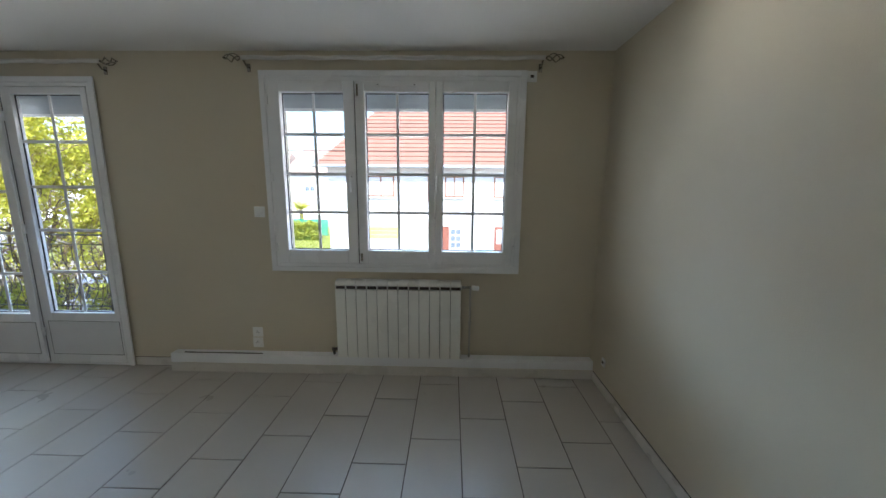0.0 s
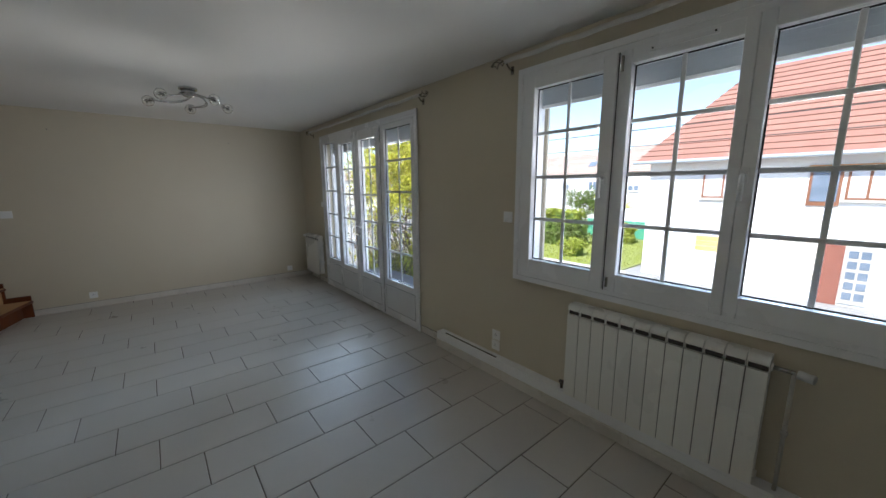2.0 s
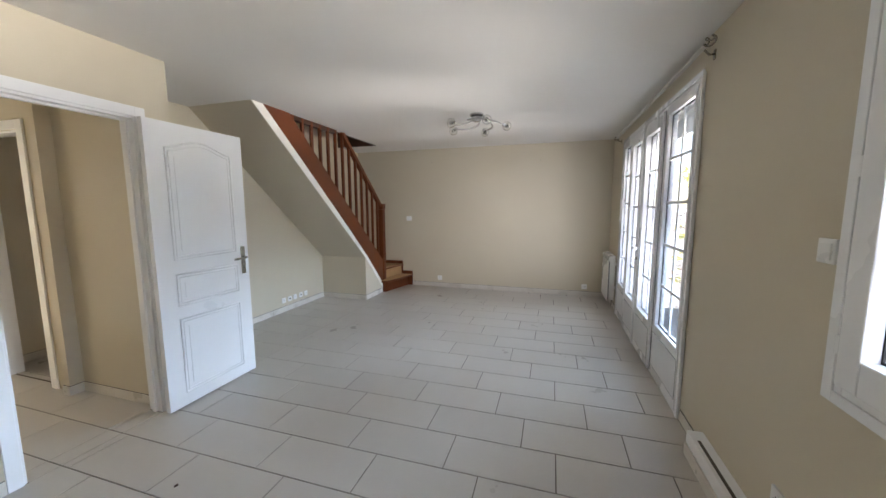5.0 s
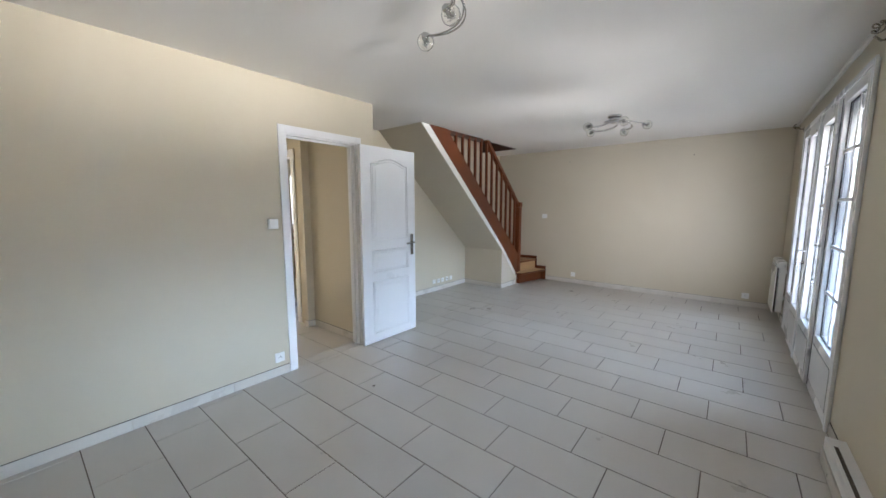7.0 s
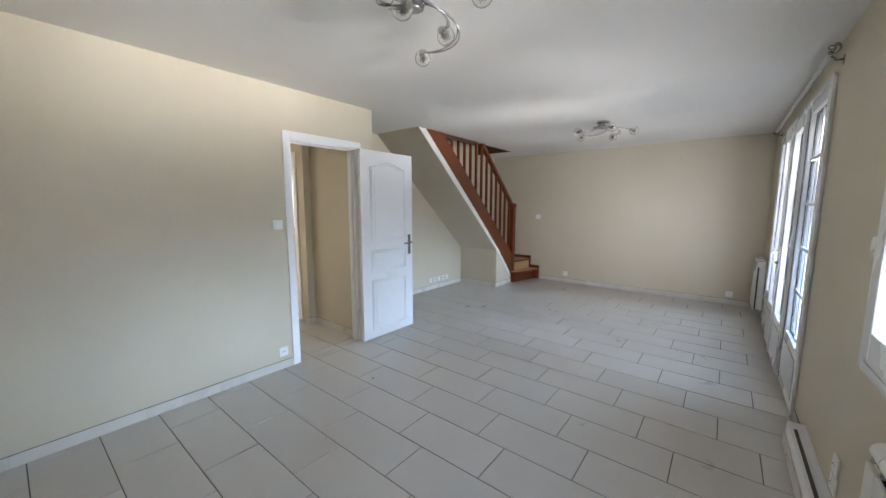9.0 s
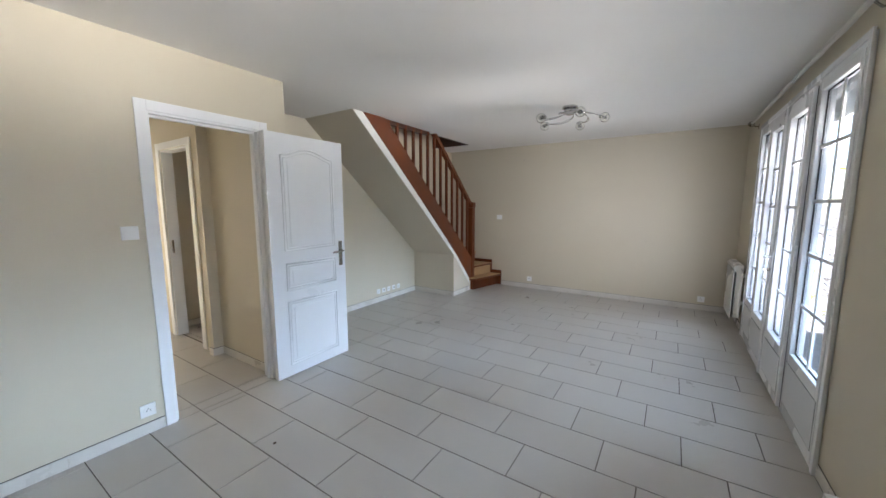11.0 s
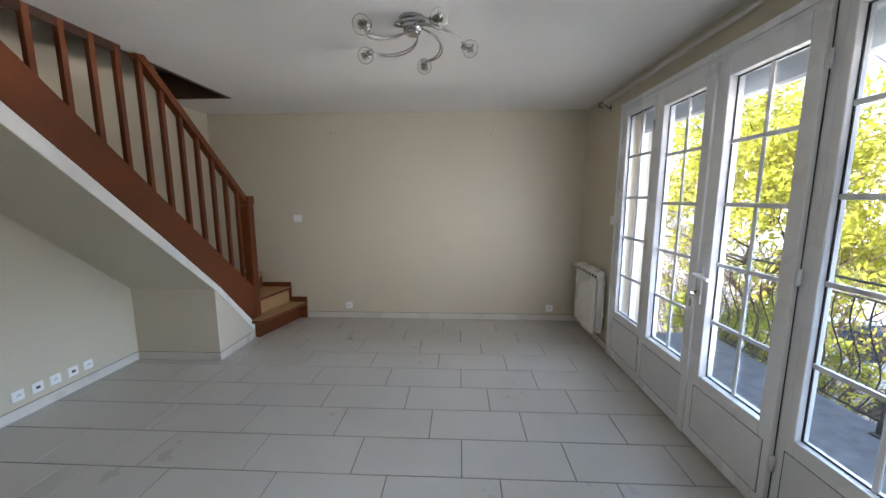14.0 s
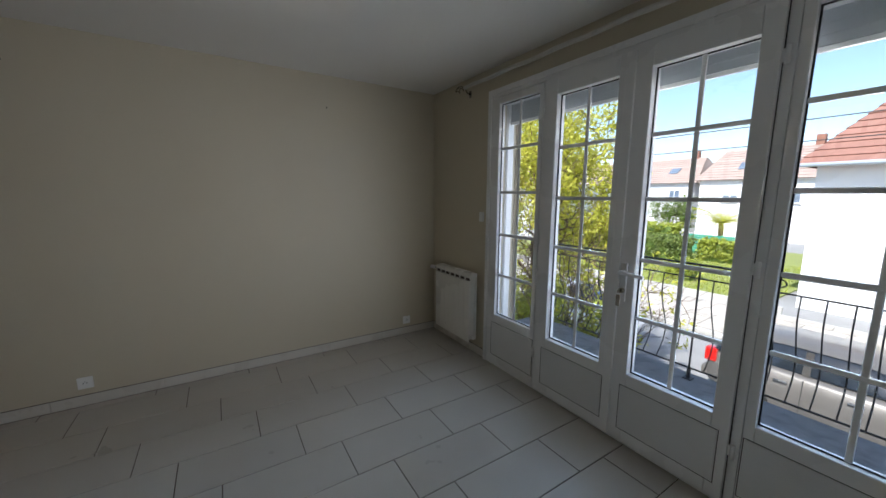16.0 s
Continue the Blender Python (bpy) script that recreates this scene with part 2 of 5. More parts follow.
M = {
    "wall": pbr("cream_wall_paint", (0.585, 0.522, 0.398), (0.62, 0.557, 0.428), 1.2, 0.5, 0.25, 220, spread=0.3),
    "ceiling": pbr("white_ceiling_paint", (0.83, 0.805, 0.765), (0.87, 0.845, 0.805), 1.0, 0.75, 0.3, 160, spread=0.3),
    "soffit": pbr("grey_cream_paint", (0.60, 0.54, 0.425), (0.63, 0.57, 0.455), 1.3, 0.6, 0.25, 200, spread=0.3),
    "tile": pbr("beige_floor_tile", (0.490, 0.457, 0.408), (0.540, 0.507, 0.458), 2.2, 0.30, 0.05, 90, spread=0.4, per_object=0.03, rough_var=0.03),
    "skirt": pbr("beige_skirting_tile", (0.62, 0.585, 0.525), (0.68, 0.645, 0.585), 5.0, 0.30, 0.06, 90, per_object=0.03),
    "grout": pbr("brown_grey_grout", (0.09, 0.07, 0.055), (0.15, 0.12, 0.095), 14, 0.9, 0.4, 200),
    "white": pbr("white_gloss_paint", (0.83, 0.84, 0.84), (0.87, 0.87, 0.87), 2.0, 0.35, 0.05, 120),
    "upvc": pbr("white_plastic_frame", (0.84, 0.85, 0.86), (0.88, 0.885, 0.89), 2.0, 0.28, 0.03, 150),
    "panel": pbr("white_textured_panel", (0.74, 0.75, 0.76), (0.79, 0.80, 0.81), 6.0, 0.5, 0.5, 260),
    "enamel": pbr("cream_white_enamel", (0.83, 0.82, 0.77), (0.87, 0.86, 0.81), 2.0, 0.3, 0.04, 120),
    "plastic": pbr("white_plastic", (0.84, 0.84, 0.82), (0.88, 0.88, 0.86), 8.0, 0.35),
    "dark": pbr("dark_rubber", (0.012, 0.012, 0.014), (0.03, 0.03, 0.03), 9.0, 0.6),
    "slot": pbr("dark_metal_slot", (0.06, 0.05, 0.045), (0.10, 0.085, 0.07), 9.0, 0.6),
    "wood": pbr("red_brown_varnished_wood", (0.085, 0.0175, 0.0015), (0.175, 0.041, 0.004), 3.0, 0.52, 0.12, 40, stretch=(1.2, 9, 1.2), spread=0.4),
    "tread": pbr("tan_cork_tread", (0.44, 0.275, 0.125), (0.55, 0.36, 0.18), 5.0, 0.6, 0.3, 140),
    "darkwood": pbr("dark_brown_wood", (0.030, 0.012, 0.006), (0.07, 0.028, 0.014), 3.0, 0.4, 0.1, 50),
    "chrome": pbr("chrome", (0.46, 0.46, 0.46), (0.54, 0.54, 0.53), 3.0, 0.10, metal=1.0, rough_var=0.04),
    "steel": pbr("satin_nickel", (0.33, 0.31, 0.27), (0.42, 0.395, 0.345), 5.0, 0.22, metal=1.0),
    "copper": pbr("painted_grey_pipe", (0.42, 0.40, 0.36), (0.52, 0.49, 0.44), 9.0, 0.45),
    "iron": pbr("black_wrought_iron", (0.014, 0.014, 0.016), (0.035, 0.034, 0.034), 8.0, 0.5, 0.3, 120),
    "brass": pbr("pale_brass", (0.62, 0.52, 0.30), (0.72, 0.62, 0.40), 5.0, 0.3, metal=1.0),
    "fabric": pbr("off_white_rod", (0.62, 0.60, 0.55), (0.74, 0.72, 0.68), 14.0, 0.5, 0.3, 90),
    "glass": glass("clear_pane_glass", (0.97, 0.985, 0.98)),
    "bulb": glass("clear_lamp_glass", (0.98, 0.98, 0.96), 0.02),
    "hall_pane": frosted("translucent_hall_pane", (0.58, 0.545, 0.465)),
    "shutter": pbr("pale_grey_shutter", (0.42, 0.46, 0.50), (0.48, 0.52, 0.56), 3.0, 0.45),
    "render": pbr("white_facade_render", (0.74, 0.73, 0.70), (0.80, 0.79, 0.77), 1.5, 0.85, 0.5, 70),
    "reveal": pbr("beige_facade_render", (0.60, 0.55, 0.46), (0.66, 0.61, 0.52), 2.5, 0.85, 0.5, 90),
    "concrete": pbr("grey_balcony_concrete", (0.13, 0.13, 0.135), (0.33, 0.325, 0.32), 13.0, 0.9, 0.9, 70, spread=0.32),
    "asphalt": pbr("pale_worn_asphalt", (0.20, 0.196, 0.187), (0.32, 0.312, 0.30), 1.2, 0.9, 0.6, 40),
    "slab": pbr("pale_paving_slab", (0.36, 0.32, 0.27), (0.50, 0.45, 0.385), 3.0, 0.85, 0.5, 40, per_object=0.12),
    "kerb": pbr("pale_kerb_stone", (0.38, 0.36, 0.325), (0.48, 0.46, 0.42), 4.0, 0.85, 0.5, 40),
    "lawn": pbr("sunlit_lawn", (0.16, 0.19, 0.045), (0.28, 0.30, 0.085), 1.4, 0.9, 0.9, 30),
    "roof": pbr("red_clay_roof_tile", (0.22, 0.105, 0.075), (0.32, 0.160, 0.118), 2.2, 0.75, 0.5, 18, per_island=0.10, stretch=(2.5, 1, 1)),
    # far roofs: distance haze is mixed into the brown, greyer and paler
    "roof_far": pbr("hazed_brown_roof_tile", (0.31, 0.235, 0.195), (0.41, 0.31, 0.26), 2.0, 0.8, 0.5, 14, per_island=0.10),
    "brick": pbr("brown_chimney_brick", (0.20, 0.09, 0.06), (0.32, 0.15, 0.10), 9.0, 0.85, 0.5, 40),
    "frame_brown": pbr("brown_window_frame", (0.16, 0.065, 0.03), (0.24, 0.10, 0.05), 4.0, 0.5),
    "shutter_tan": pbr("orange_brown_shutter", (0.42, 0.20, 0.06), (0.52, 0.27, 0.09), 4.0, 0.6, stretch=(1, 1, 14)),
    "garage": pbr("mustard_garage_door", (0.55, 0.42, 0.12), (0.62, 0.48, 0.16), 3.0, 0.5),
    "door_teal": pbr("pale_teal_door", (0.40, 0.62, 0.60), (0.46, 0.68, 0.66), 3.0, 0.5),
    "door_red": pbr("red_brown_door", (0.18, 0.065, 0.045), (0.25, 0.09, 0.06), 3.0, 0.5),
    "window_dark": pbr("far_window_glass", (0.10, 0.13, 0.17), (0.20, 0.24, 0.30), 2.0, 0.12, rough_var=0.04),
    "curtain": pbr("white_net_curtain", (0.62, 0.62, 0.64), (0.78, 0.78, 0.80), 14.0, 0.8),
    "leaf": foliage("yellow_green_leaf", (0.36, 0.39, 0.045), (0.72, 0.67, 0.09)),
    "leaf_dark": foliage("mid_green_leaf", (0.10, 0.16, 0.03), (0.20, 0.28, 0.055)),
    "hedge": foliage("hedge_leaf", (0.13, 0.175, 0.04), (0.26, 0.32, 0.085)),
    "hedge_light": foliage("light_hedge_leaf", (0.28, 0.33, 0.045), (0.48, 0.51, 0.085)),
    "bark": pbr("grey_brown_bark", (0.09, 0.06, 0.04), (0.19, 0.13, 0.09), 9.0, 0.9, 0.8, 50),
    "net": pbr("green_fence_net", (0.04, 0.25, 0.16), (0.08, 0.34, 0.22), 5.0, 0.7),
    "car": pbr("grey_beige_car_paint", (0.15, 0.137, 0.122), (0.18, 0.165, 0.148), 2.0, 0.38, metal=0.3, coat=0.3),
    "car_white": pbr("white_car_paint", (0.70, 0.72, 0.74), (0.76, 0.78, 0.80), 2.0, 0.25, coat=0.8),
    "car_glass": pbr("dark_car_glass", (0.012, 0.016, 0.022), (0.02, 0.026, 0.034), 2.0, 0.05, rough_var=0.02, coat=0.2),
    "red_lamp": pbr("red_tail_lamp", (0.50, 0.010, 0.008), (0.62, 0.02, 0.012), 9.0, 0.12, coat=1.0),
    "tyre": pbr("black_tyre", (0.015, 0.015, 0.015), (0.03, 0.03, 0.03), 9.0, 0.8),
    "rim": pbr("alloy_rim", (0.42, 0.42, 0.43), (0.52, 0.52, 0.53), 6.0, 0.3, metal=0.9),
    "red_wood": pbr("orange_red_wood", (0.32, 0.09, 0.03), (0.44, 0.14, 0.05), 5.0, 0.4, stretch=(1, 1, 6)),
}

# ---- plan ----
W, E, N, S1, S2, SS, C = -6.0, 1.15, 2.962, -0.505, -1.415, -0.634, 2.44
OUT = 3.27            # outer face of the window wall
DX0, DX1, DZ = -1.675, -0.955, 2.03     # hall door's opening
KX = -1.894           # where the stair recess begins
HX = -1.70            # hall's west wall
HS = -2.70            # hall's south end
WIN = (-1.37, 0.53, 0.847, 2.293)
FD = (-5.10, -2.62, 0.0, 2.25)
GROUND = -2.62


def wall_with_holes(bm, u0, u1, z0, z1, a, b, holes, axis):
    """A wall slab between a and b, along x or y, cut by holes (u0, u1, z0, z1) that do not overlap in u."""
    def put(p, q, r, s):
        if q - p > 1e-4 and s - r > 1e-4:
            box(bm, *((p, q, a, b) if axis == "x" else (a, b, p, q)), r, s)
    at = u0
    for h0, h1, k0, k1 in sorted(holes):
        put(at, h0, z0, z1)
        put(h0, h1, z0, k0)
        put(h0, h1, k1, z1)
        at = h1
    put(at, u1, z0, z1)
    return bm


structure("wall_north", wall_with_holes(bm_new(), W - 0.25, E + 0.25, -0.15, 2.64, N, OUT - 0.02, [WIN, (FD[0], FD[1], -0.02, FD[3])], "x"), M["wall"], "cream painted plaster wall with window and glazed doors", "wall")
structure("facade", wall_with_holes(bm_new(), W - 0.27, E + 0.27, GROUND, 3.0, OUT - 0.02, OUT, [(WIN[0] + 0.03, WIN[1] - 0.03, WIN[2] + 0.04, WIN[3] - 0.08), (FD[0] + 0.03, FD[1] - 0.03, -0.02, FD[3] - 0.06)], "x"), M["reveal"], "beige rendered outer face of the house", "wall")
structure("wall_west", boxm(W - 0.25, W, -5.5, N, -0.15, 2.64), M["wall"], "cream painted plaster wall, bare", "wall")
structure("wall_east", boxm(E, E + 0.25, -3.1, N, -0.15, 2.75), M["wall"], "cream painted plaster wall, bare", "wall")
structure("wall_south", wall_with_holes(bm_new(), KX, E, -0.15, 2.75, S1 - 0.12, S1, [(DX0, DX1, -0.15, DZ)], "x"), M["wall"], "cream painted plaster wall with the hall doorway", "wall")
structure("wall_recess_side", boxm(KX, HX, S2 - 0.075, S1 - 0.12, -0.15, 2.75), M["wall"], "cream painted end of the stair recess", "wall")
structure("wall_recess", boxm(W, -1.61, S2 - 0.075, S2, -0.15, 4.15), M["wall"], "cream painted plaster wall behind the stairs", "wall")
structure("wall_hall_west", wall_with_holes(bm_new(), HS, S2 - 0.075, -0.15, 2.75, -1.76, -1.655, [(-2.36, -1.72, -0.15, 2.02)], "y"), M["wall"], "cream painted hall wall with a doorway", "wall")
structure("wall_hall_south", wall_with_holes(bm_new(), -1.76, E, -0.15, 2.75, HS - 0.12, HS, [(-1.655, -0.351, -0.15, C)], "x"), M["wall"], "cream painted wall, open at the end of the hall", "wall")
structure("wall_passage", boxm(-2.10, -1.76, HS - 0.02, -2.60, -0.15, 2.75), M["wall"], "cream painted end of a partition wall", "wall")
structure("wall_kitchen_side", boxm(-1.76, -1.66, -5.3, HS - 0.12, -0.15, 2.75), M["wall"], "cream painted wall of the far room", "wall")
structure("wall_kitchen_west", boxm(-4.9, -4.8, -5.3, S2 - 0.075, -0.15, 2.75), M["wall"], "cream painted wall of the far room", "wall")
structure("wall_kitchen_south", wall_with_holes(bm_new(), -4.9, -1.66, -0.15, 2.75, -5.5, -5.3, [(-4.1, -3.1, 0.95, 2.15)], "x"), M["wall"], "cream painted wall with a bright window", "wall")
structure("wall_hall_east", boxm(-0.35, -0.25, HS, S1 - 0.12, -0.15, 2.75), M["wall"], "cream painted hall wall", "wall")
structure("wall_upstairs_west", boxm(W - 0.01, W, S2, 0.7, 2.641, 4.15), M["wall"], "cream painted wall of the stairwell", "wall")
structure("wall_upstairs", wall_with_holes(bm_new(), W, KX, 2.64, 4.15, 0.6, 0.7, [], "x"), M["wall"], "cream painted wall of the upper landing", "wall")
structure("wall_upstairs_end", boxm(KX, KX + 0.1, S2, 0.7, 2.64, 4.15), M["wall"], "cream painted wall of the upper landing", "wall")

# ceiling with the stair opening
OX0, OX1, OY = -5.37, -2.88, -0.70
cb = bm_new()
box(cb, KX, E, S1 - 0.12, N, C, C + 0.2)
box(cb, W, KX, OY, N, C, C + 0.2)
box(cb, W, OX0, S2, OY, C, C + 0.2)
box(cb, OX1, KX, S2, OY, C, C + 0.2)
box(cb, W, -1.66, -5.5, S2 - 0.075, C, C + 0.2)
box(cb, -1.66, -0.25, HS - 0.12, S2 - 0.075, C, C + 0.2)
box(cb, KX, -0.25, S2 - 0.075, S1 - 0.12, C, C + 0.2)
structure("ceiling", cb, M["ceiling"], "white painted plaster ceiling", "ceiling")
structure("ceiling_upstairs", boxm(W, KX + 0.1, S2 - 0.075, 0.7, 4.15, 4.2), M["ceiling"], "white ceiling over the upper landing", "ceiling")

# house above and below: unseen roof and ground floor, added to block the sun
prof = [(-3.3, 2.66), (0.15, 5.75), (3.6, 2.66), (3.4, 2.66), (0.15, 5.57), (-3.1, 2.66)]
structure("roof", prism(prof, "x", W - 0.6, E + 0.6), M["roof"], "unseen red clay tiled roof, added so that the house casts its shadow", "roof")
for name, x in (("gable_west", W - 0.25), ("gable_east", E)):
    structure(name, prism([(-3.1, 2.64), (3.4, 2.64), (0.15, 5.56)], "x", x, x + 0.24), M["reveal"], "unseen beige rendered gable, added to close the house against the sun", "wall")
structure("wall_ground_floor", boxm(W - 0.25, E + 0.25, -5.5, OUT - 0.03, GROUND, -0.16), M["reveal"], "unseen beige rendered ground floor storey, added to complete the house shell", "wall")

# stair opening's dark wooden lining
lin = thing("stairwell_lining", (-4.1, OY, C), "dark brown wooden lining round the stair opening in the ceiling", "trim", kind="structure")
part("fascia", boxm(OX0, OX0 + 0.025, S2, OY, C - 0.004, C + 0.24), M["darkwood"], lin)
part("fascia", boxm(OX0, OX1, OY - 0.025, OY - 0.001, C - 0.004, C + 0.24), M["darkwood"], lin)
part("fascia", boxm(OX1 - 0.025, OX1, S2, OY - 0.026, C + 0.004, C + 0.24), M["darkwood"], lin)
part("header", boxm(-4.16, -3.0, OY + 0.0, OY + 0.055, C - 0.05, C - 0.001), M["darkwood"], lin)


# ---- windows ----
def pane_unit(parent, x0, x1, z0, z1, y, rows, cols=2):
    """A pane with its dark gasket and white glazing bars."""
    g = part("pane", boxm(x0 - 0.008, x1 + 0.008, y, y + 0.006, z0 - 0.008, z1 + 0.008), M["glass"], parent, "clear window glass")
    g.visible_shadow = False
    bm = bm_new()
    for a in ((x0, x0 + 0.006, z0, z1), (x1 - 0.006, x1, z0, z1), (x0, x1, z0, z0 + 0.006), (x0, x1, z1 - 0.006, z1)):
        box(bm, a[0], a[1], y - 0.007, y - 0.001, a[2], a[3])
    part("gasket", bm, M["dark"], parent, "black rubber gasket")
    for i in range(1, cols):
        x = x0 + (x1 - x0) * i / cols
        part("glazing_bar", boxm(x - 0.011, x + 0.011, y - 0.010, y - 0.001, z0 + 0.002, z1 - 0.002, bevel=0.003, seg=1), M["upvc"], parent)
    for i in range(1, rows):
        z = z0 + (z1 - z0) * i / rows
        part("glazing_bar", boxm(x0 + 0.002, x1 - 0.002, y - 0.012, y - 0.0005, z - 0.011, z + 0.011, bevel=0.003, seg=1), M["upvc"], parent)


def ring(x0, x1, z0, z1, a0, a1, b0, b1, y0, y1, bevel=0.004):
    """A frame from the outer rectangle to the inner rectangle (a, b), between y0 and y1, of four butted rails."""
    bm = bm_new()
    box(bm, x0, a0, y0, y1, z0, z1, bevel)
    box(bm, a1, x1, y0, y1, z0, z1, bevel)
    if b0 - z0 > 0.001:
        box(bm, a0, a1, y0 + 0.0005, y1, z0, b0, bevel)
    box(bm, a0, a1, y0 + 0.0005, y1, b1, z1, bevel)
    return bm


def lever(parent, x, y, z, side, drop=0.11):
    """A white window handle: rose and lever that hangs down."""
    h = part("handle", boxm(x - 0.014, x + 0.014, y - 0.012, y, z - 0.035, z + 0.035, bevel=0.004), M["upvc"], parent, "white window handle")
    bm = bm_new()
    tube(bm, [(x, y - 0.010, z), (x, y - 0.045, z), (x, y - 0.05, z - 0.012), (x, y - 0.046, z - drop)], 0.010, 10)
    part("grip", bm, M["upvc"], h)


def hinge(parent, x, y, z):
    bm = bm_new()
    cyl(bm, (x, y, z - 0.035), (x, y, z + 0.035), 0.009, 10)
    box(bm, x - 0.02, x + 0.004, y + 0.002, y + 0.008, z - 0.025, z + 0.025)
    part("hinge", bm, M["upvc"], parent)


def window_triple():
    x0, x1, z0, z1 = WIN
    w = thing("window_1", ((x0 + x1) / 2, N, z0), "white plastic three-sash window with glazing bars, closed", "window", kind="structure")
    part("frame", ring(x0, x1, z0, z1, x0 + 0.055, x1 - 0.055, z0 + 0.05, z1 - 0.06, N - 0.018, N + 0.06), M["upvc"], w)
    part("trim", ring(x0 - 0.012, x1 + 0.012, z0 - 0.015, z1 + 0.012, x0 + 0.028, x1 - 0.028, z0 + 0.022, z1 - 0.028, N - 0.026, N - 0.012, 0.003), M["upvc"], w, "flat white cover strip")
    zz0, zz1 = z0 + 0.052, z1 - 0.062
    part("mullion", boxm(-0.690, -0.652, N - 0.02, N + 0.06, zz0, zz1, bevel=0.003), M["upvc"], w)
    p0, p1 = 1.005, 2.155
    for a, b, g0, g1 in ((-1.315, -0.693, -1.232, -0.770), (-0.649, -0.106, -0.616, -0.154), (-0.104, 0.475, -0.052, 0.412)):
        s = part("sash", ring(a, b, zz0 + 0.002, zz1 - 0.002, g0, g1, p0, p1, N - 0.040, N + 0.035, 0.006), M["upvc"], w)
        pane_unit(s, g0, g1, p0, p1, N + 0.012, 4)
    part("seal", boxm(-0.6925, -0.6902, N - 0.026, N - 0.02, zz0, zz1), M["dark"], w)
    lever(w, -0.728, N - 0.040, 1.56, 1)
    lever(w, -0.088, N - 0.040, 1.56, 1)
    for x in (-1.330, 0.492):
        for z in (1.02, 1.55, 2.10):
            part("hinge", boxm(x - 0.008, x + 0.008, N - 0.034, N - 0.018, z - 0.03, z + 0.03, bevel=0.003), M["upvc"], w)
    part("hinge", boxm(-0.676, -0.664, N - 0.036, N - 0.02, 2.13, 2.21, bevel=0.003), M["steel"], w)
    part("hinge", boxm(-0.676, -0.664, N - 0.036, N - 0.02, 0.92, 0.98, bevel=0.003), M["steel"], w)
    v = part("trickle_vent", boxm(-0.53, -0.24, N - 0.052, N - 0.040, 2.188, 2.212, bevel=0.004), M["upvc"], w, "white plastic trickle vent")
    for x in (-0.515, -0.255):
        part("screw", boxm(x - 0.004, x + 0.004, N - 0.054, N - 0.052, 2.196, 2.204), M["dark"], v)
    # rolled shutter outside
    sh = thing("roller_shutter", ((x0 + x1) / 2, 3.14, 2.1), "pale grey roller shutter, rolled up, outside the window", "shutter", kind="structure")
    for i in range(4):
        part("slat", boxm(x0 + 0.06, x1 - 0.06, 3.125, 3.137, 2.085 + i * 0.042, 2.1268 + i * 0.042, bevel=0.0012, seg=1), M["shutter"], sh)
    part("end_slat", boxm(x0 + 0.06, x1 - 0.06, 3.120, 3.142, 2.062, 2.083, bevel=0.004), M["upvc"], sh)
    for x in (x0 + 0.032, x1 - 0.062):
        part("guide_rail", boxm(x, x + 0.03, 3.10, 3.16, z0 + 0.045, z1 - 0.09, bevel=0.003), M["upvc"], sh)
    part("box", boxm(x0 + 0.03, x1 - 0.03, 3.08, 3.245, 2.19, z1 - 0.001), M["upvc"], sh)
    structure("window_sill_outside", boxm(x0 + 0.001, x1 - 0.001, N + 0.062, OUT + 0.05, z0 + 0.0, z0 + 0.038, bevel=0.004), M["kerb"], "pale stone sill outside the window", "sill")


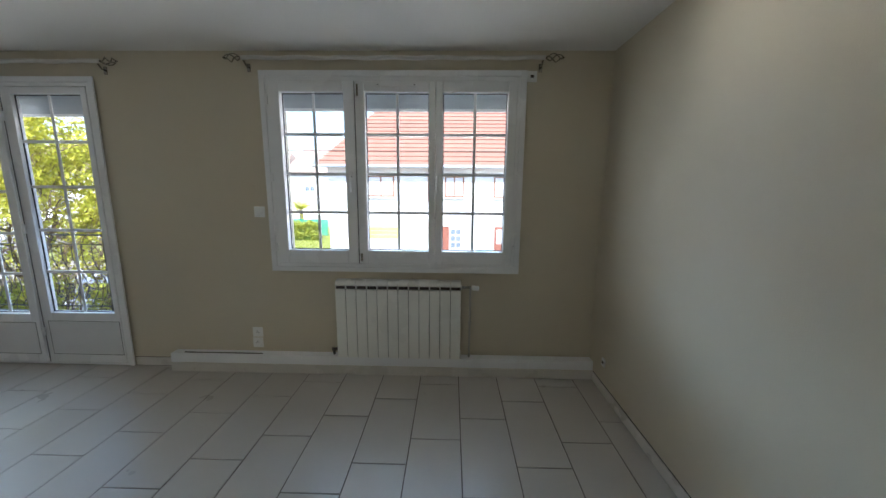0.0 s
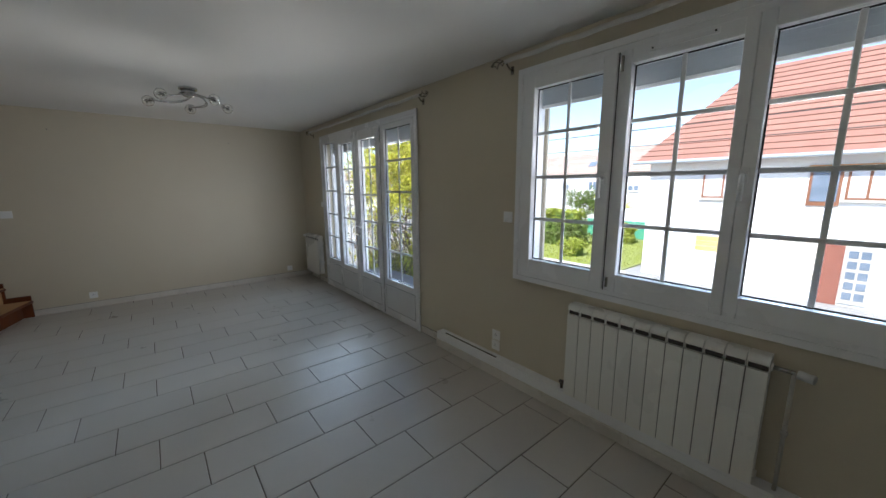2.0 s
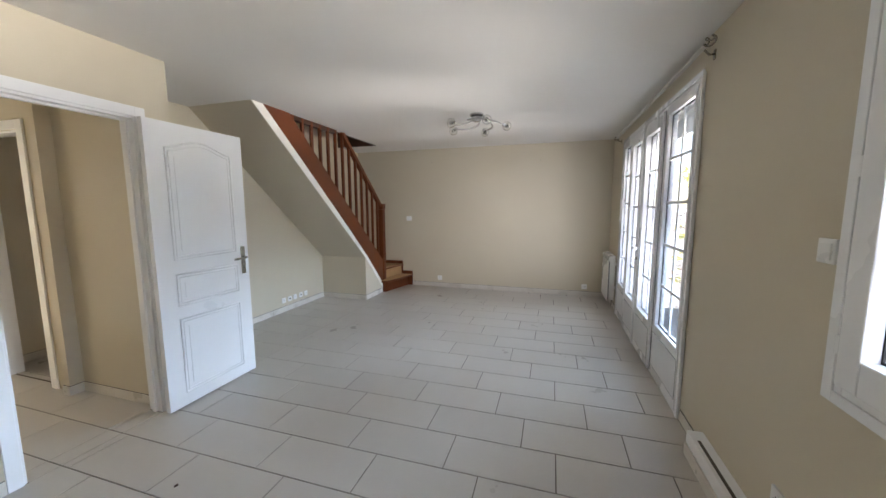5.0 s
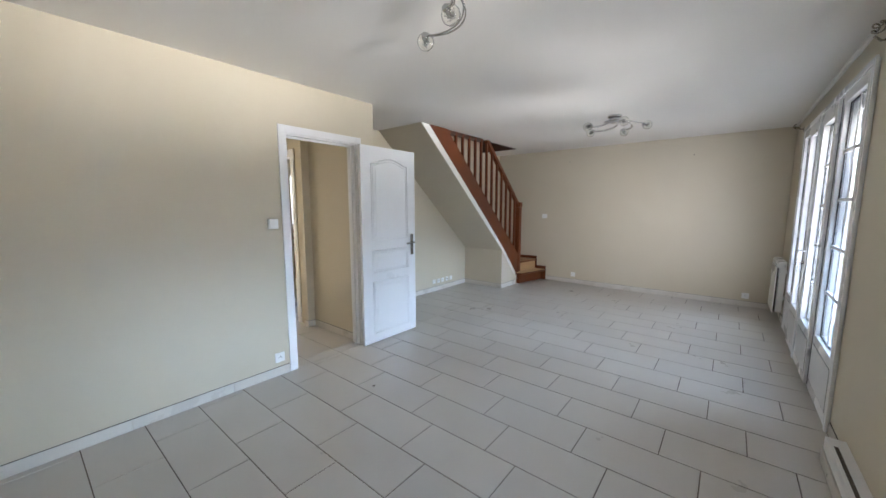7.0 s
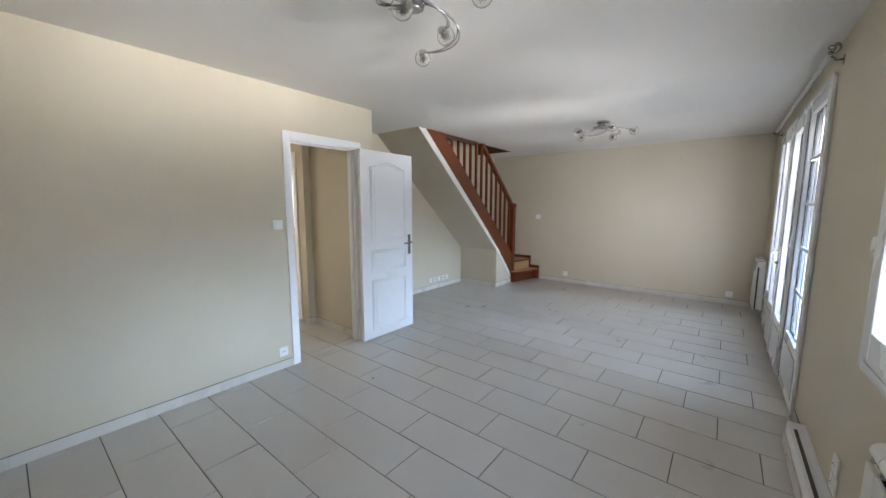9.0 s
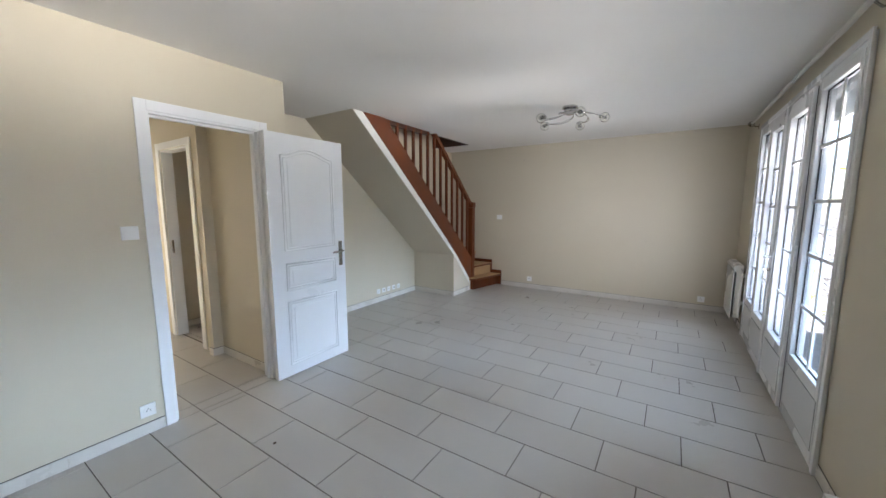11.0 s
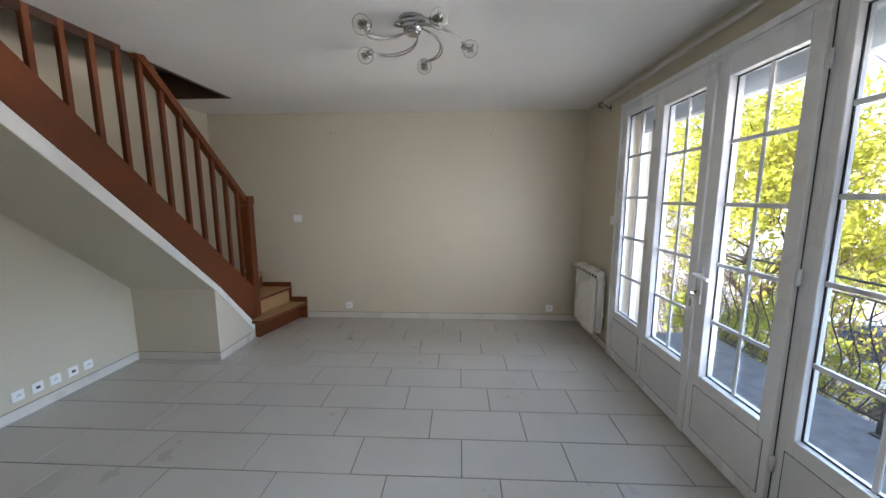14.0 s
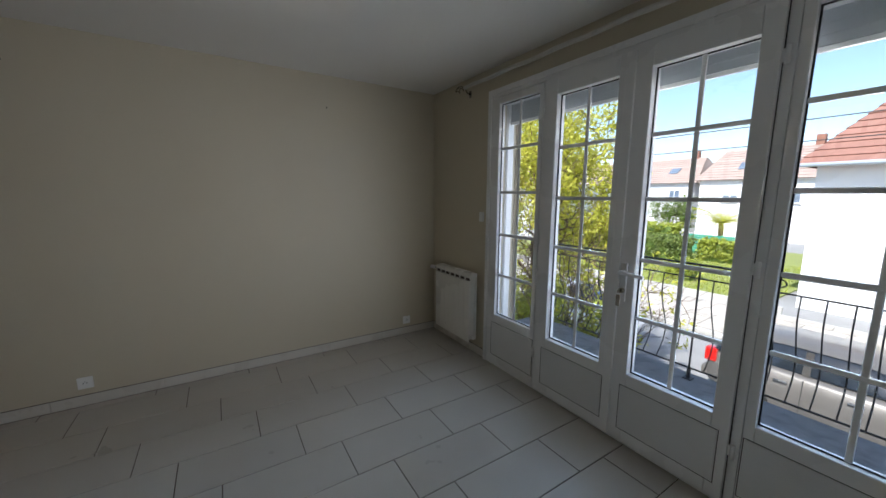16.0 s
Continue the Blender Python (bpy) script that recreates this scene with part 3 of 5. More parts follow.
def french_doors():
    x0, x1, z0, z1 = FD
    d = thing("door_1", ((x0 + x1) / 2, N, 0), "white plastic glazed balcony doors with two side lights, closed", "door", kind="structure")
    part("frame", ring(x0, x1, z0, z1, x0 + 0.05, x1 - 0.05, 0.02, z1 - 0.055, N - 0.016, N + 0.06), M["upvc"], d)
    part("trim", ring(x0 - 0.012, x1 + 0.012, z0 + 0.0, z1 + 0.012, x0 + 0.025, x1 - 0.025, 0.0, z1 - 0.028, N - 0.024, N - 0.010, 0.003), M["upvc"], d, "flat white cover strip")
    part("threshold", boxm(x0 + 0.052, x1 - 0.052, N - 0.014, N + 0.06, 0.001, 0.02), M["steel"], d)
    top = z1 - 0.057
    for x in (-4.513, -3.305):
        part("post", boxm(x - 0.018, x + 0.018, N - 0.018, N + 0.06, 0.021, top, bevel=0.003), M["upvc"], d)

    def leaf(name, a, b, g0, g1, p0, p1, y, zb):
        f = part(name, ring(a, b, zb, top - 0.002, g0, g1, p0, p1, y, N + 0.04, 0.006), M["upvc"], d)
        bm = bm_new()
        q0 = zb + 0.075
        box(bm, g0 - 0.03, g1 + 0.03, y - 0.003, N + 0.03, q0, p0 - 0.075, bevel=0.004)
        part("panel", bm, M["panel"], f, "white textured lower panel")
        part("panel_bead", ring(g0 - 0.034, g1 + 0.034, q0 - 0.004, p0 - 0.071, g0 - 0.031, g1 + 0.031, q0 - 0.001, p0 - 0.074, y - 0.001, y + 0.006, 0), M["dark"], f, "dark panel gasket")
        return f

    s = leaf("side_light", -5.048, -4.533, -4.975, -4.570, 0.455, 2.140, N - 0.022, 0.022)
    pane_unit(s, -4.975, -4.570, 0.455, 2.140, N + 0.012, 5)
    s = leaf("side_light", -3.285, -2.672, -3.245, -2.715, 0.455, 2.140, N - 0.022, 0.022)
    pane_unit(s, -3.245, -2.715, 0.455, 2.140, N + 0.012, 5)
    s = leaf("door_leaf", -4.493, -3.922, -4.402, -3.988, 0.445, 2.082, N - 0.042, 0.03)
    pane_unit(s, -4.402, -3.988, 0.445, 2.082, N + 0.004, 5)
    t = leaf("door_leaf", -3.918, -3.326, -3.812, -3.396, 0.445, 2.082, N - 0.042, 0.03)
    pane_unit(t, -3.812, -3.396, 0.445, 2.082, N + 0.004, 5)
    part("cover_strip", boxm(-3.945, -3.895, N - 0.056, N - 0.042, 0.035, top - 0.01, bevel=0.004), M["upvc"], t)
    part("seal", boxm(-3.3258, -3.3232, N - 0.0215, N - 0.0185, 0.03, top - 0.004), M["dark"], t, "dark rubber seal beside the hinges")
    hx, hy = -3.868, N - 0.042
    plate = part("handle_plate", boxm(hx - 0.016, hx + 0.016, hy - 0.010, hy, 0.86, 1.08, bevel=0.004), M["upvc"], t, "white handle plate")
    bm = bm_new()
    tube(bm, [(hx, hy - 0.008, 1.03), (hx, hy - 0.05, 1.03), (hx + 0.012, hy - 0.055, 1.03), (hx + 0.13, hy - 0.055, 1.025)], 0.010, 10)
    part("lever", bm, M["upvc"], plate, "white door lever")
    bm = bm_new()
    cyl(bm, (hx, hy - 0.030, 0.925), (hx, hy - 0.008, 0.925), 0.014, 14)
    part("lock_cylinder", bm, M["steel"], plate, "steel lock cylinder")
    bm = bm_new()
    box(bm, hx - 0.003, hx + 0.003, hy - 0.055, hy - 0.030, 0.916, 0.934)
    box(bm, hx - 0.012, hx + 0.012, hy - 0.050, hy - 0.046, 0.84, 0.905, bevel=0.002)
    part("key", bm, M["steel"], plate, "bunch of steel keys in the lock")
    for x in (-4.513, -3.305):
        for z in (0.30, 1.14, 1.98):
            hinge(d, x, N - 0.040, z)
    sh = thing("roller_shutter", ((x0 + x1) / 2, 3.14, 2.1), "pale grey roller shutter, rolled up, outside the balcony doors", "shutter", kind="structure")
    for i in range(5):
        part("slat", boxm(x0 + 0.06, x1 - 0.06, 3.125, 3.137, 2.035 + i * 0.042, 2.0768 + i * 0.042, bevel=0.0012, seg=1), M["shutter"], sh)
    part("end_slat", boxm(x0 + 0.06, x1 - 0.06, 3.120, 3.142, 2.012, 2.033, bevel=0.004), M["upvc"], sh)
    for x in (x0 + 0.032, x1 - 0.062):
        part("guide_rail", boxm(x, x + 0.03, 3.10, 3.16, 0.021, z1 - 0.08, bevel=0.003), M["upvc"], sh)
    part("box", boxm(x0 + 0.03, x1 - 0.03, 3.08, 3.245, 2.17, z1 - 0.001), M["upvc"], sh)


window_triple()
french_doors()


# ---- stairs ----
def stairs():
    SL = 0.90
    st = thing("staircase", (-5.0, -1.0, 0), "red-brown varnished wooden staircase with tan treads and plastered underside", "staircase", kind="structure")
    top = lambda x: 1.416 + SL * (x + 4.391)
    bot = lambda x: 2.45 + SL * (x + 2.90)
    # plastered body under the flight, with its sloping soffit
    x_hi = -2.755
    body = bm_new()
    prism([(-4.79, 0.0), (-4.79, 0.665), (x_hi, C - 0.001), (x_hi - 0.10, C - 0.001), (-4.86, 0.74), (-5.34, 0.24), (-5.34, 0.0)], "y", S2 + 0.001, SS - 0.002, body)
    part("soffit", body, M["soffit"], st, "cream plastered underside and box")
    part("edge_trim", prism([(-4.80, 0.655), (x_hi - 0.005, C - 0.002), (-2.905, C - 0.002), (-4.30, bot(-4.30) - 0.004), (-4.86, bot(-4.86) - 0.02), (-5.33, 0.17), (-5.33, 0.085)], "y", SS - 0.002, SS + 0.006), M["enamel"], st, "cream painted edge strip")
    # outer string
    part("stringer", prism([(-5.40, 0.17), (-5.30, 0.20), (-4.86, bot(-4.86) - 0.02), (-4.30, bot(-4.30)), (-2.90, C - 0.002), (-3.254, C - 0.002), (-5.40, top(-5.40))], "y", SS - 0.045, SS + 0.012), M["wood"], st)
    # treads and risers of the straight flight
    x, z, k = -5.16, 0.76, 0
    while z < 2.6:
        part("tread", boxm(x - 0.02, x + 0.235, S2 + 0.002, SS - 0.046, z - 0.03, z, bevel=0.006), M["tread"], st)
        part("riser", boxm(x + 0.215, x + 0.233, S2 + 0.002, SS - 0.046, z + 0.001, z + 0.16), M["wood"], st)
        x, z = x + 0.211, z + 0.19
    # winders at the foot
    part("riser", prism([(-5.36, -0.575), (-5.99, -0.425), (-5.99, -0.445), (-5.36, -0.595)], "z", 0.0, 0.172), M["wood"], st)
    part("riser", prism([(-5.34, -0.580), (-5.361, -0.575), (-5.361, -0.63), (-5.34, -0.63)], "z", 0.0, 0.172), M["wood"], st)
    part("tread", prism([(-5.265, -0.615), (-5.285, -0.52), (-5.34, -0.497), (-5.97, -0.345), (-5.97, -0.60), (-5.46, -0.70), (-5.345, -0.70), (-5.30, -0.62)], "z", 0.174, 0.205), M["tread"], st, "tan cork-covered tread, chipped at the corner")
    nose = bm_new()
    tube(nose, [(-5.262, -0.61, 0.188), (-5.283, -0.517, 0.188), (-5.34, -0.493, 0.188), (-5.97, -0.341, 0.188)], 0.015, 8)
    part("nosing", nose, M["wood"], st)
    part("riser", prism([(-5.44, -0.665), (-5.97, -0.558), (-5.97, -0.578), (-5.44, -0.69)], "z", 0.206, 0.36), M["tread"], st)
    part("tread", prism([(-5.42, -0.64), (-5.97, -0.53), (-5.97, -0.95), (-5.43, -0.76)], "z", 0.362, 0.392), M["tread"], st)
    nose = bm_new()
    tube(nose, [(-5.43, -0.640, 0.374), (-5.97, -0.528, 0.374)], 0.014, 8)
    part("nosing", nose, M["wood"], st)
    part("riser", prism([(-5.44, -0.74), (-5.97, -0.88), (-5.97, -0.90), (-5.44, -0.76)], "z", 0.393, 0.55), M["wood"], st)
    part("tread", prism([(-5.42, -0.70), (-5.97, -0.86), (-5.97, -1.40), (-5.50, -1.40)], "z", 0.552, 0.58), M["tread"], st)
    part("tread", prism([(-5.40, -0.69), (-5.50, -1.40), (-5.14, -1.40), (-5.14, -0.69)], "z", 0.70, 0.73), M["tread"], st)
    # wall string
    part("wall_string", prism([(-0.345, 0.0), (-0.345, 0.262), (-0.535, 0.262), (-0.535, 0.445), (-1.41, 0.445), (-1.41, 0.0)], "x", W + 0.002, W + 0.028), M["wood"], st)
    # newel post with rounded head
    nw = part("newel_post", boxm(-5.447, -5.352, SS - 0.07, SS + 0.025, 0.206, 1.40, bevel=0.012), M["wood"], st)
    hd = bm_new()
    box(hd, -5.455, -5.344, SS - 0.078, SS + 0.033, 1.40, 1.492, bevel=0.014)
    part("cap", hd, M["wood"], nw)
    # balusters and handrail
    rail = lambda x: 1.495 + 0.905 * (x + 5.36)
    x = -5.250
    while x < -3.12:
        z0, z1 = top(x) - 0.02, min(rail(x) - 0.02, C - 0.002)
        if z1 - z0 > 0.05:
            part("baluster", boxm(x - 0.017, x + 0.017, SS - 0.040, SS - 0.006, z0, z1, bevel=0.006), M["wood"], st)
        x += 0.160
    xe = -5.36 + (C - 1.495) / 0.905
    part("handrail", prism([(-5.36, rail(-5.36) - 0.075), (xe + 0.07, C - 0.012), (xe, C - 0.002), (-5.36, rail(-5.36) - 0.005)], "y", SS - 0.052, SS + 0.008), M["wood"], st)


stairs()


# ---- room fittings ----
def radiator(at, n, label, valve):
    """An aluminium sectional radiator; at: left end of the front's foot. Faces -y."""
    x, y, z = at
    r = thing("radiator", (x + n * 0.0405, y + 0.04, z), label, "radiator")
    p, h, dp = 0.081, 0.625, 0.088
    for i in range(n):
        a = x + i * p
        sec = part("section", boxm(a + 0.0019, a + p - 0.0019, y, y + 0.010, z, z + h - 0.066, bevel=0.003), M["enamel"], r)
        bm = bm_new()
        box(bm, a + p / 2 - 0.012, a + p / 2 + 0.012, y + 0.032, y + dp, z + 0.01, z + h - 0.06)
        box(bm, a + 0.004, a + p - 0.004, y + dp - 0.008, y + dp, z + 0.01, z + h - 0.03)
        part("fin", bm, M["enamel"], sec)
        cap = bm_new()
        prof = [(y + 0.010, z + h - 0.040)] + [(y + 0.004 + 0.030 * (1 - math.cos(t)), z + h - 0.030 + 0.030 * math.sin(t)) for t in [-0.25, 0, 0.3, 0.6, 0.9, 1.2, 1.57]] + [(y + dp, z + h), (y + dp, z + h - 0.040)]
        prism(prof, "x", a + 0.0019, a + p - 0.0019, cap)
        # thin webs that carry the cap at both sides of the slot
        for q in (a + 0.0019, a + p - 0.0049):
            box(cap, q, q + 0.003, y + 0.009, y + 0.040, z + h - 0.070, z + h - 0.039)
        part("cap", cap, M["enamel"], sec)
        part("slot", boxm(a + 0.005, a + p - 0.005, y + 0.018, y + 0.03, z + h - 0.0655, z + h - 0.0405), M["slot"], sec, "dark convection slot")
    for k in range(1, n):
        part("dark_line", boxm(x + k * p - 0.0015, x + k * p + 0.0015, y + 0.005, y + 0.03, z + 0.004, z + h - 0.068), M["slot"], r, "dark joint between sections")
    for zz in (z + 0.035, z + h - 0.05):
        bm = bm_new()
        cyl(bm, (x - 0.006, y + 0.05, zz), (x + n * p + 0.006, y + 0.05, zz), 0.018, 14)
        part("header_tube", bm, M["enamel"], r)
    bm = bm_new()
    s = 1 if valve > 0 else -1
    e = x + n * p if s > 0 else x
    zt = z + h - 0.05
    cyl(bm, (e, y + 0.05, zt), (e + s * 0.075, y + 0.05, zt), 0.010, 10)
    part("valve", bm, M["chrome"], r)
    bm = bm_new()
    cyl(bm, (e + s * 0.085, y + 0.045, zt), (e + s * 0.135, y + 0.03, zt), 0.019, 14)
    part("valve_head", bm, M["plastic"], r, "white valve head")
    return r, e, s, zt


radN, ex, sx, zt = radiator((-0.872, 2.866, 0.150), 12, "cream white sectional radiator under the window", 1)
bm = bm_new()
cyl(bm, (ex + 0.072, 2.916, 0.15), (ex + 0.072, 2.916, zt), 0.008, 10)
part("pipe", bm, M["copper"], radN, "grey painted heating pipe")
bm = bm_new()
cyl(bm, (ex + 0.072, 2.916, 0.44), (ex + 0.072, 2.95, 0.44), 0.006, 8)
box(bm, ex + 0.060, ex + 0.084, 2.904, 2.926, 0.43, 0.45, bevel=0.003)
part("pipe_clip", bm, M["copper"], radN)
bm = bm_new()
cyl(bm, (-0.93, 2.92, 0.195), (-0.872, 2.92, 0.195), 0.012, 10)
cyl(bm, (-0.915, 2.92, 0.15), (-0.915, 2.92, 0.20), 0.010, 10)
part("lower_valve", bm, M["slot"], radN, "dark lower valve")
radW, ex, sx, zt = radiator((-5.775, 2.848, 0.135), 7, "cream white sectional radiator beside the balcony doors", -1)
for xx in (-5.70, -5.26):
    for zb in (0.30, 0.62):
        part("bracket", boxm(xx - 0.012, xx + 0.012, 2.934, N, zb, zb + 0.04), M["enamel"], radW)

# pipe casing along the window wall: tiled foot, white boards
cs = thing("pipe_casing", (-0.55, 2.92, 0), "white boarded pipe casing with a tiled foot along the window wall", "casing", kind="structure")
part("top_board", boxm(-2.238, E - 0.002, 2.880, N - 0.001, 0.128, 0.148, bevel=0.003), M["white"], cs)
part("front_board", boxm(-2.238, E - 0.002, 2.879, 2.893, 0.074, 0.129, bevel=0.002), M["white"], cs)
part("end_board", boxm(-2.236, -2.224, 2.893, N - 0.001, 0.001, 0.127), M["white"], cs)
part("slit", boxm(-2.14, -1.50, 2.899, 2.915, 0.1482, 0.150), M["slot"], cs, "narrow dark vent slit")

x = -2.238
while x < E - 0.02:
    q = min(x + 0.60, E - 0.002)
    part("skirting_tile", boxm(x + 0.001, q - 0.002, 2.870, 2.879, 0.001, 0.073, bevel=0.0015, seg=1), M["skirt"], cs)
    x += 0.60


def plate(name, x, y, z, normal, label, category, w=0.082, h=0.082, detail="socket"):
    """A small wall plate. normal: '-y', 'y' or 'x'; built facing -y, then turned."""
    o = thing(name, (x, y, z), label, category)
    bm = bm_new()
    box(bm, -w / 2, w / 2, -0.011, -0.0005, -h / 2, h / 2, bevel=0.004)
    b = link("cover", bm, M["plastic"], None)
    b.parent = o
    bm = bm_new()
    if detail == "socket":
        cyl(bm, (0, -0.0135, 0), (0, -0.011, 0), 0.026, 20)
        k = link("insert", bm, M["plastic"], None)
        bm = bm_new()
        for dx in (-0.009, 0.009):
            cyl(bm, (dx, -0.0145, 0.0), (dx, -0.0134, 0.0), 0.0035, 8)
        cyl(bm, (0, -0.0145, 0.011), (0, -0.0134, 0.011), 0.003, 8)
        h2 = link("holes", bm, M["dark"], None, "dark socket holes")
        h2.parent = k
        k.parent = b
    elif detail == "switch":
        box(bm, -w * 0.34, w * 0.34, -0.016, -0.011, -h * 0.34, h * 0.34, bevel=0.003)
        k = link("rocker", bm, M["plastic"], None)
        k.parent = b
    elif detail == "jack":
        box(bm, -0.012, 0.012, -0.0135, -0.0112, -0.009, 0.009)
        k = link("jack", bm, M["slot"], None, "dark jack opening")
        k.parent = b
    o.rotation_euler = (0, 0, {"-y": 0.0, "x": radians(90), "y": radians(180), "-x": radians(-90)}[normal])
    return o


plate("wall_socket", -1.550, N, 0.312, "-y", "white double power socket, upper one, beside the radiator", "socket")
plate("wall_socket", -1.554, N, 0.222, "-y", "white double power socket, lower one, beside the radiator", "socket")
plate("light_switch", -1.458, N, 1.291, "-y", "white light switch beside the window", "switch", detail="switch")
plate("shutter_switch", -5.19, N, 1.260, "-y", "white shutter switch beside the balcony doors", "switch", detail="switch", w=0.06)
plate("sensor_box", 0.578, N, 2.268, "-y", "small white plastic sensor box by the window", "sensor", w=0.07, h=0.075, detail="jack")
plate("wall_socket", W, 0.184, 0.162, "x", "white power socket low on the wall", "socket")
plate("wall_socket", W, 2.624, 0.150, "x", "white power socket low in the corner", "socket")
plate("light_switch", W, -0.401, 1.229, "x", "white double light switch beside the stairs", "switch", w=0.10, detail="switch")
for i, xx in enumerate((-3.895, -4.008, -4.118, -4.238, -4.348)):
    plate("wall_outlet", xx, S2, 0.160, "y", ("white power socket in a row above the skirting", "white telephone outlet in a row above the skirting")[i % 2], "socket", w=0.07, h=0.07, detail=("socket", "jack")[i % 2])
plate("light_switch", -0.824, S1, 1.284, "y", "white light switch beside the hall door", "switch", w=0.085, detail="switch")
plate("wall_socket", -0.816, S1, 0.156, "y", "white power socket beside the hall door", "socket")
plate("cable_outlet", E, 2.70, 0.235, "-x", "small white cable outlet above the pipe casing", "outlet", w=0.05, h=0.06, detail="jack")

# shelves on the recess wall
for xs, zs in ((-3.10, 1.490), (-2.90, 1.880)):
    sf = thing("wall_shelf", (xs + 0.3, S2 + 0.1, zs), "narrow white wall shelf in the stair recess", "shelf", "shelves in the recess")
    part("board", boxm(xs, xs + 0.62, S2 + 0.001, S2 + 0.19, zs - 0.010, zs + 0.008, bevel=0.002), M["white"], sf)
    part("bracket", boxm(xs + 0.06, xs + 0.09, S2 + 0.001, S2 + 0.13, zs - 0.035, zs - 0.0105), M["white"], sf)


# curtain rods
def curtain_rod(x0, x1, y, z, label):
    c = thing("curtain_rod", ((x0 + x1) / 2, y, z), label, "curtain rod")
    bm = bm_new()
    pts = [(x0 + (x1 - x0) * i / 24, y, z + 0.004 * math.sin(i * 1.7)) for i in range(25)]
    tube(bm, pts, 0.014, 10)
    part("rod", bm, M["fabric"], c)
    for s, e in ((-1, x0), (1, x1)):
        bm = bm_new()
        for k in range(3):
            a0 = k * 2.1
            tube(bm, [(e + s * 0.13 * t, y + 0.028 * math.sin(math.pi * t) * math.cos(a0 + 5 * t), z + 0.028 * math.sin(math.pi * t) * math.sin(a0 + 5 * t)) for t in [i / 12 for i in range(13)]], 0.004, 6)
        part("finial", bm, M["steel"], c, "twisted wire finial")
        b = bm_new()
        xb = e - s * 0.015
        tube(b, [(xb, N, z - 0.045), (xb, N - 0.03, z - 0.045), (xb, y, z - 0.016)], 0.006, 8)
        box(b, xb - 0.012, xb + 0.012, N - 0.006, N, z - 0.075, z - 0.02)
        part("bracket", b, M["steel"], c)
    return c


curtain_rod(-1.47, 0.65, 2.895, 2.372, "off-white curtain rod with twisted wire ends above the window")
curtain_rod(-5.40, -2.50, 2.905, 2.352, "off-white curtain rod with twisted wire ends above the balcony doors")


# ceiling lamps with five spiral arms
def ceiling_lamp(cx, cy, arms, label):
    """arms: (direction in degrees, reach, extra drop) of each globe."""
    o = thing("ceiling_lamp", (cx, cy, C), label, "ceiling lamp", "spiral ceiling lamps")
    bm = bm_new()
    cyl(bm, (cx, cy, C - 0.001), (cx, cy, C - 0.02), 0.075, 28)
    cyl(bm, (cx, cy, C - 0.02), (cx, cy, C - 0.075), 0.062, 28, r2=0.045)
    cyl(bm, (cx, cy, C - 0.075), (cx, cy, C - 0.083), 0.045, 28, r2=0.03)
    part("base", bm, M["chrome"], o, "round chrome ceiling base")
    for k, (turn, R, low) in enumerate(arms):
        a1 = radians(turn)
        a0 = a1 - radians(88)
        bm = bm_new()
        for off in (0.0, 0.022):
            pts = []
            for i in range(15):
                t = i / 14
                a = a0 + (a1 - a0) * t
                r = 0.045 + (R - 0.045 - off * (1 - abs(2 * t - 1))) * (1 - (1 - t) ** 1.6)
                pts.append((cx + r * math.cos(a), cy + r * math.sin(a), C - 0.05 - 0.055 * math.sin(math.pi * t * 0.75) - low * t * t + off * 0.6 * math.sin(math.pi * t)))
            tube(bm, pts, 0.0045, 6)
        end = Vector(pts[-1])
        arm = part("arm", bm, M["chrome"], o, "double curved chrome arm")
        out = Vector((math.cos(a1), math.sin(a1), -0.35)).normalized()
        bm = bm_new()
        cyl(bm, end - out * 0.008, end + out * 0.022, 0.017, 14)
        part("socket", bm, M["chrome"], arm)
        c = end + out * 0.045
        bm = bm_new()
        ball(bm, c, 0.047, 24, 14)
        inner = ball(bm_new(), c, 0.0445, 24, 14)
        inner_me = inner
        bmesh.ops.reverse_faces(inner_me, faces=inner_me.faces)
        tmp = bpy.data.meshes.new("shell")
        inner_me.to_mesh(tmp)
        bm.from_mesh(tmp)
        inner_me.free()
        bpy.data.meshes.remove(tmp)
        part("globe", bm, M["bulb"], arm, "clear glass globe")
        bm = bm_new()
        rnd = random.Random(k + 7)
        for q in range(15):
            pts = [c + Vector((rnd.uniform(-1, 1), rnd.uniform(-1, 1), rnd.uniform(-1, 1))).normalized() * rnd.uniform(0.012, 0.034) for _ in range(5)]
            tube(bm, pts, 0.0011, 4)
        cyl(bm, end + out * 0.02, end + out * 0.05, 0.006, 8)
        part("filling", bm, M["chrome"], arm, "crinkled wire round a small bulb")
    return o


ceiling_lamp(-3.92, 1.272, [(30 + 72 * k, 0.285, 0.03) for k in range(5)], "chrome ceiling lamp with five curved arms and glass globes")
ceiling_lamp(-0.65, 1.27, [(217, 0.44, 0.0), (182, 0.21, 0.0), (30, 0.18, 0.08), (34, 0.28, 0.06), (100, 0.30, 0.0)], "chrome ceiling lamp with five uneven curved arms and glass globes")


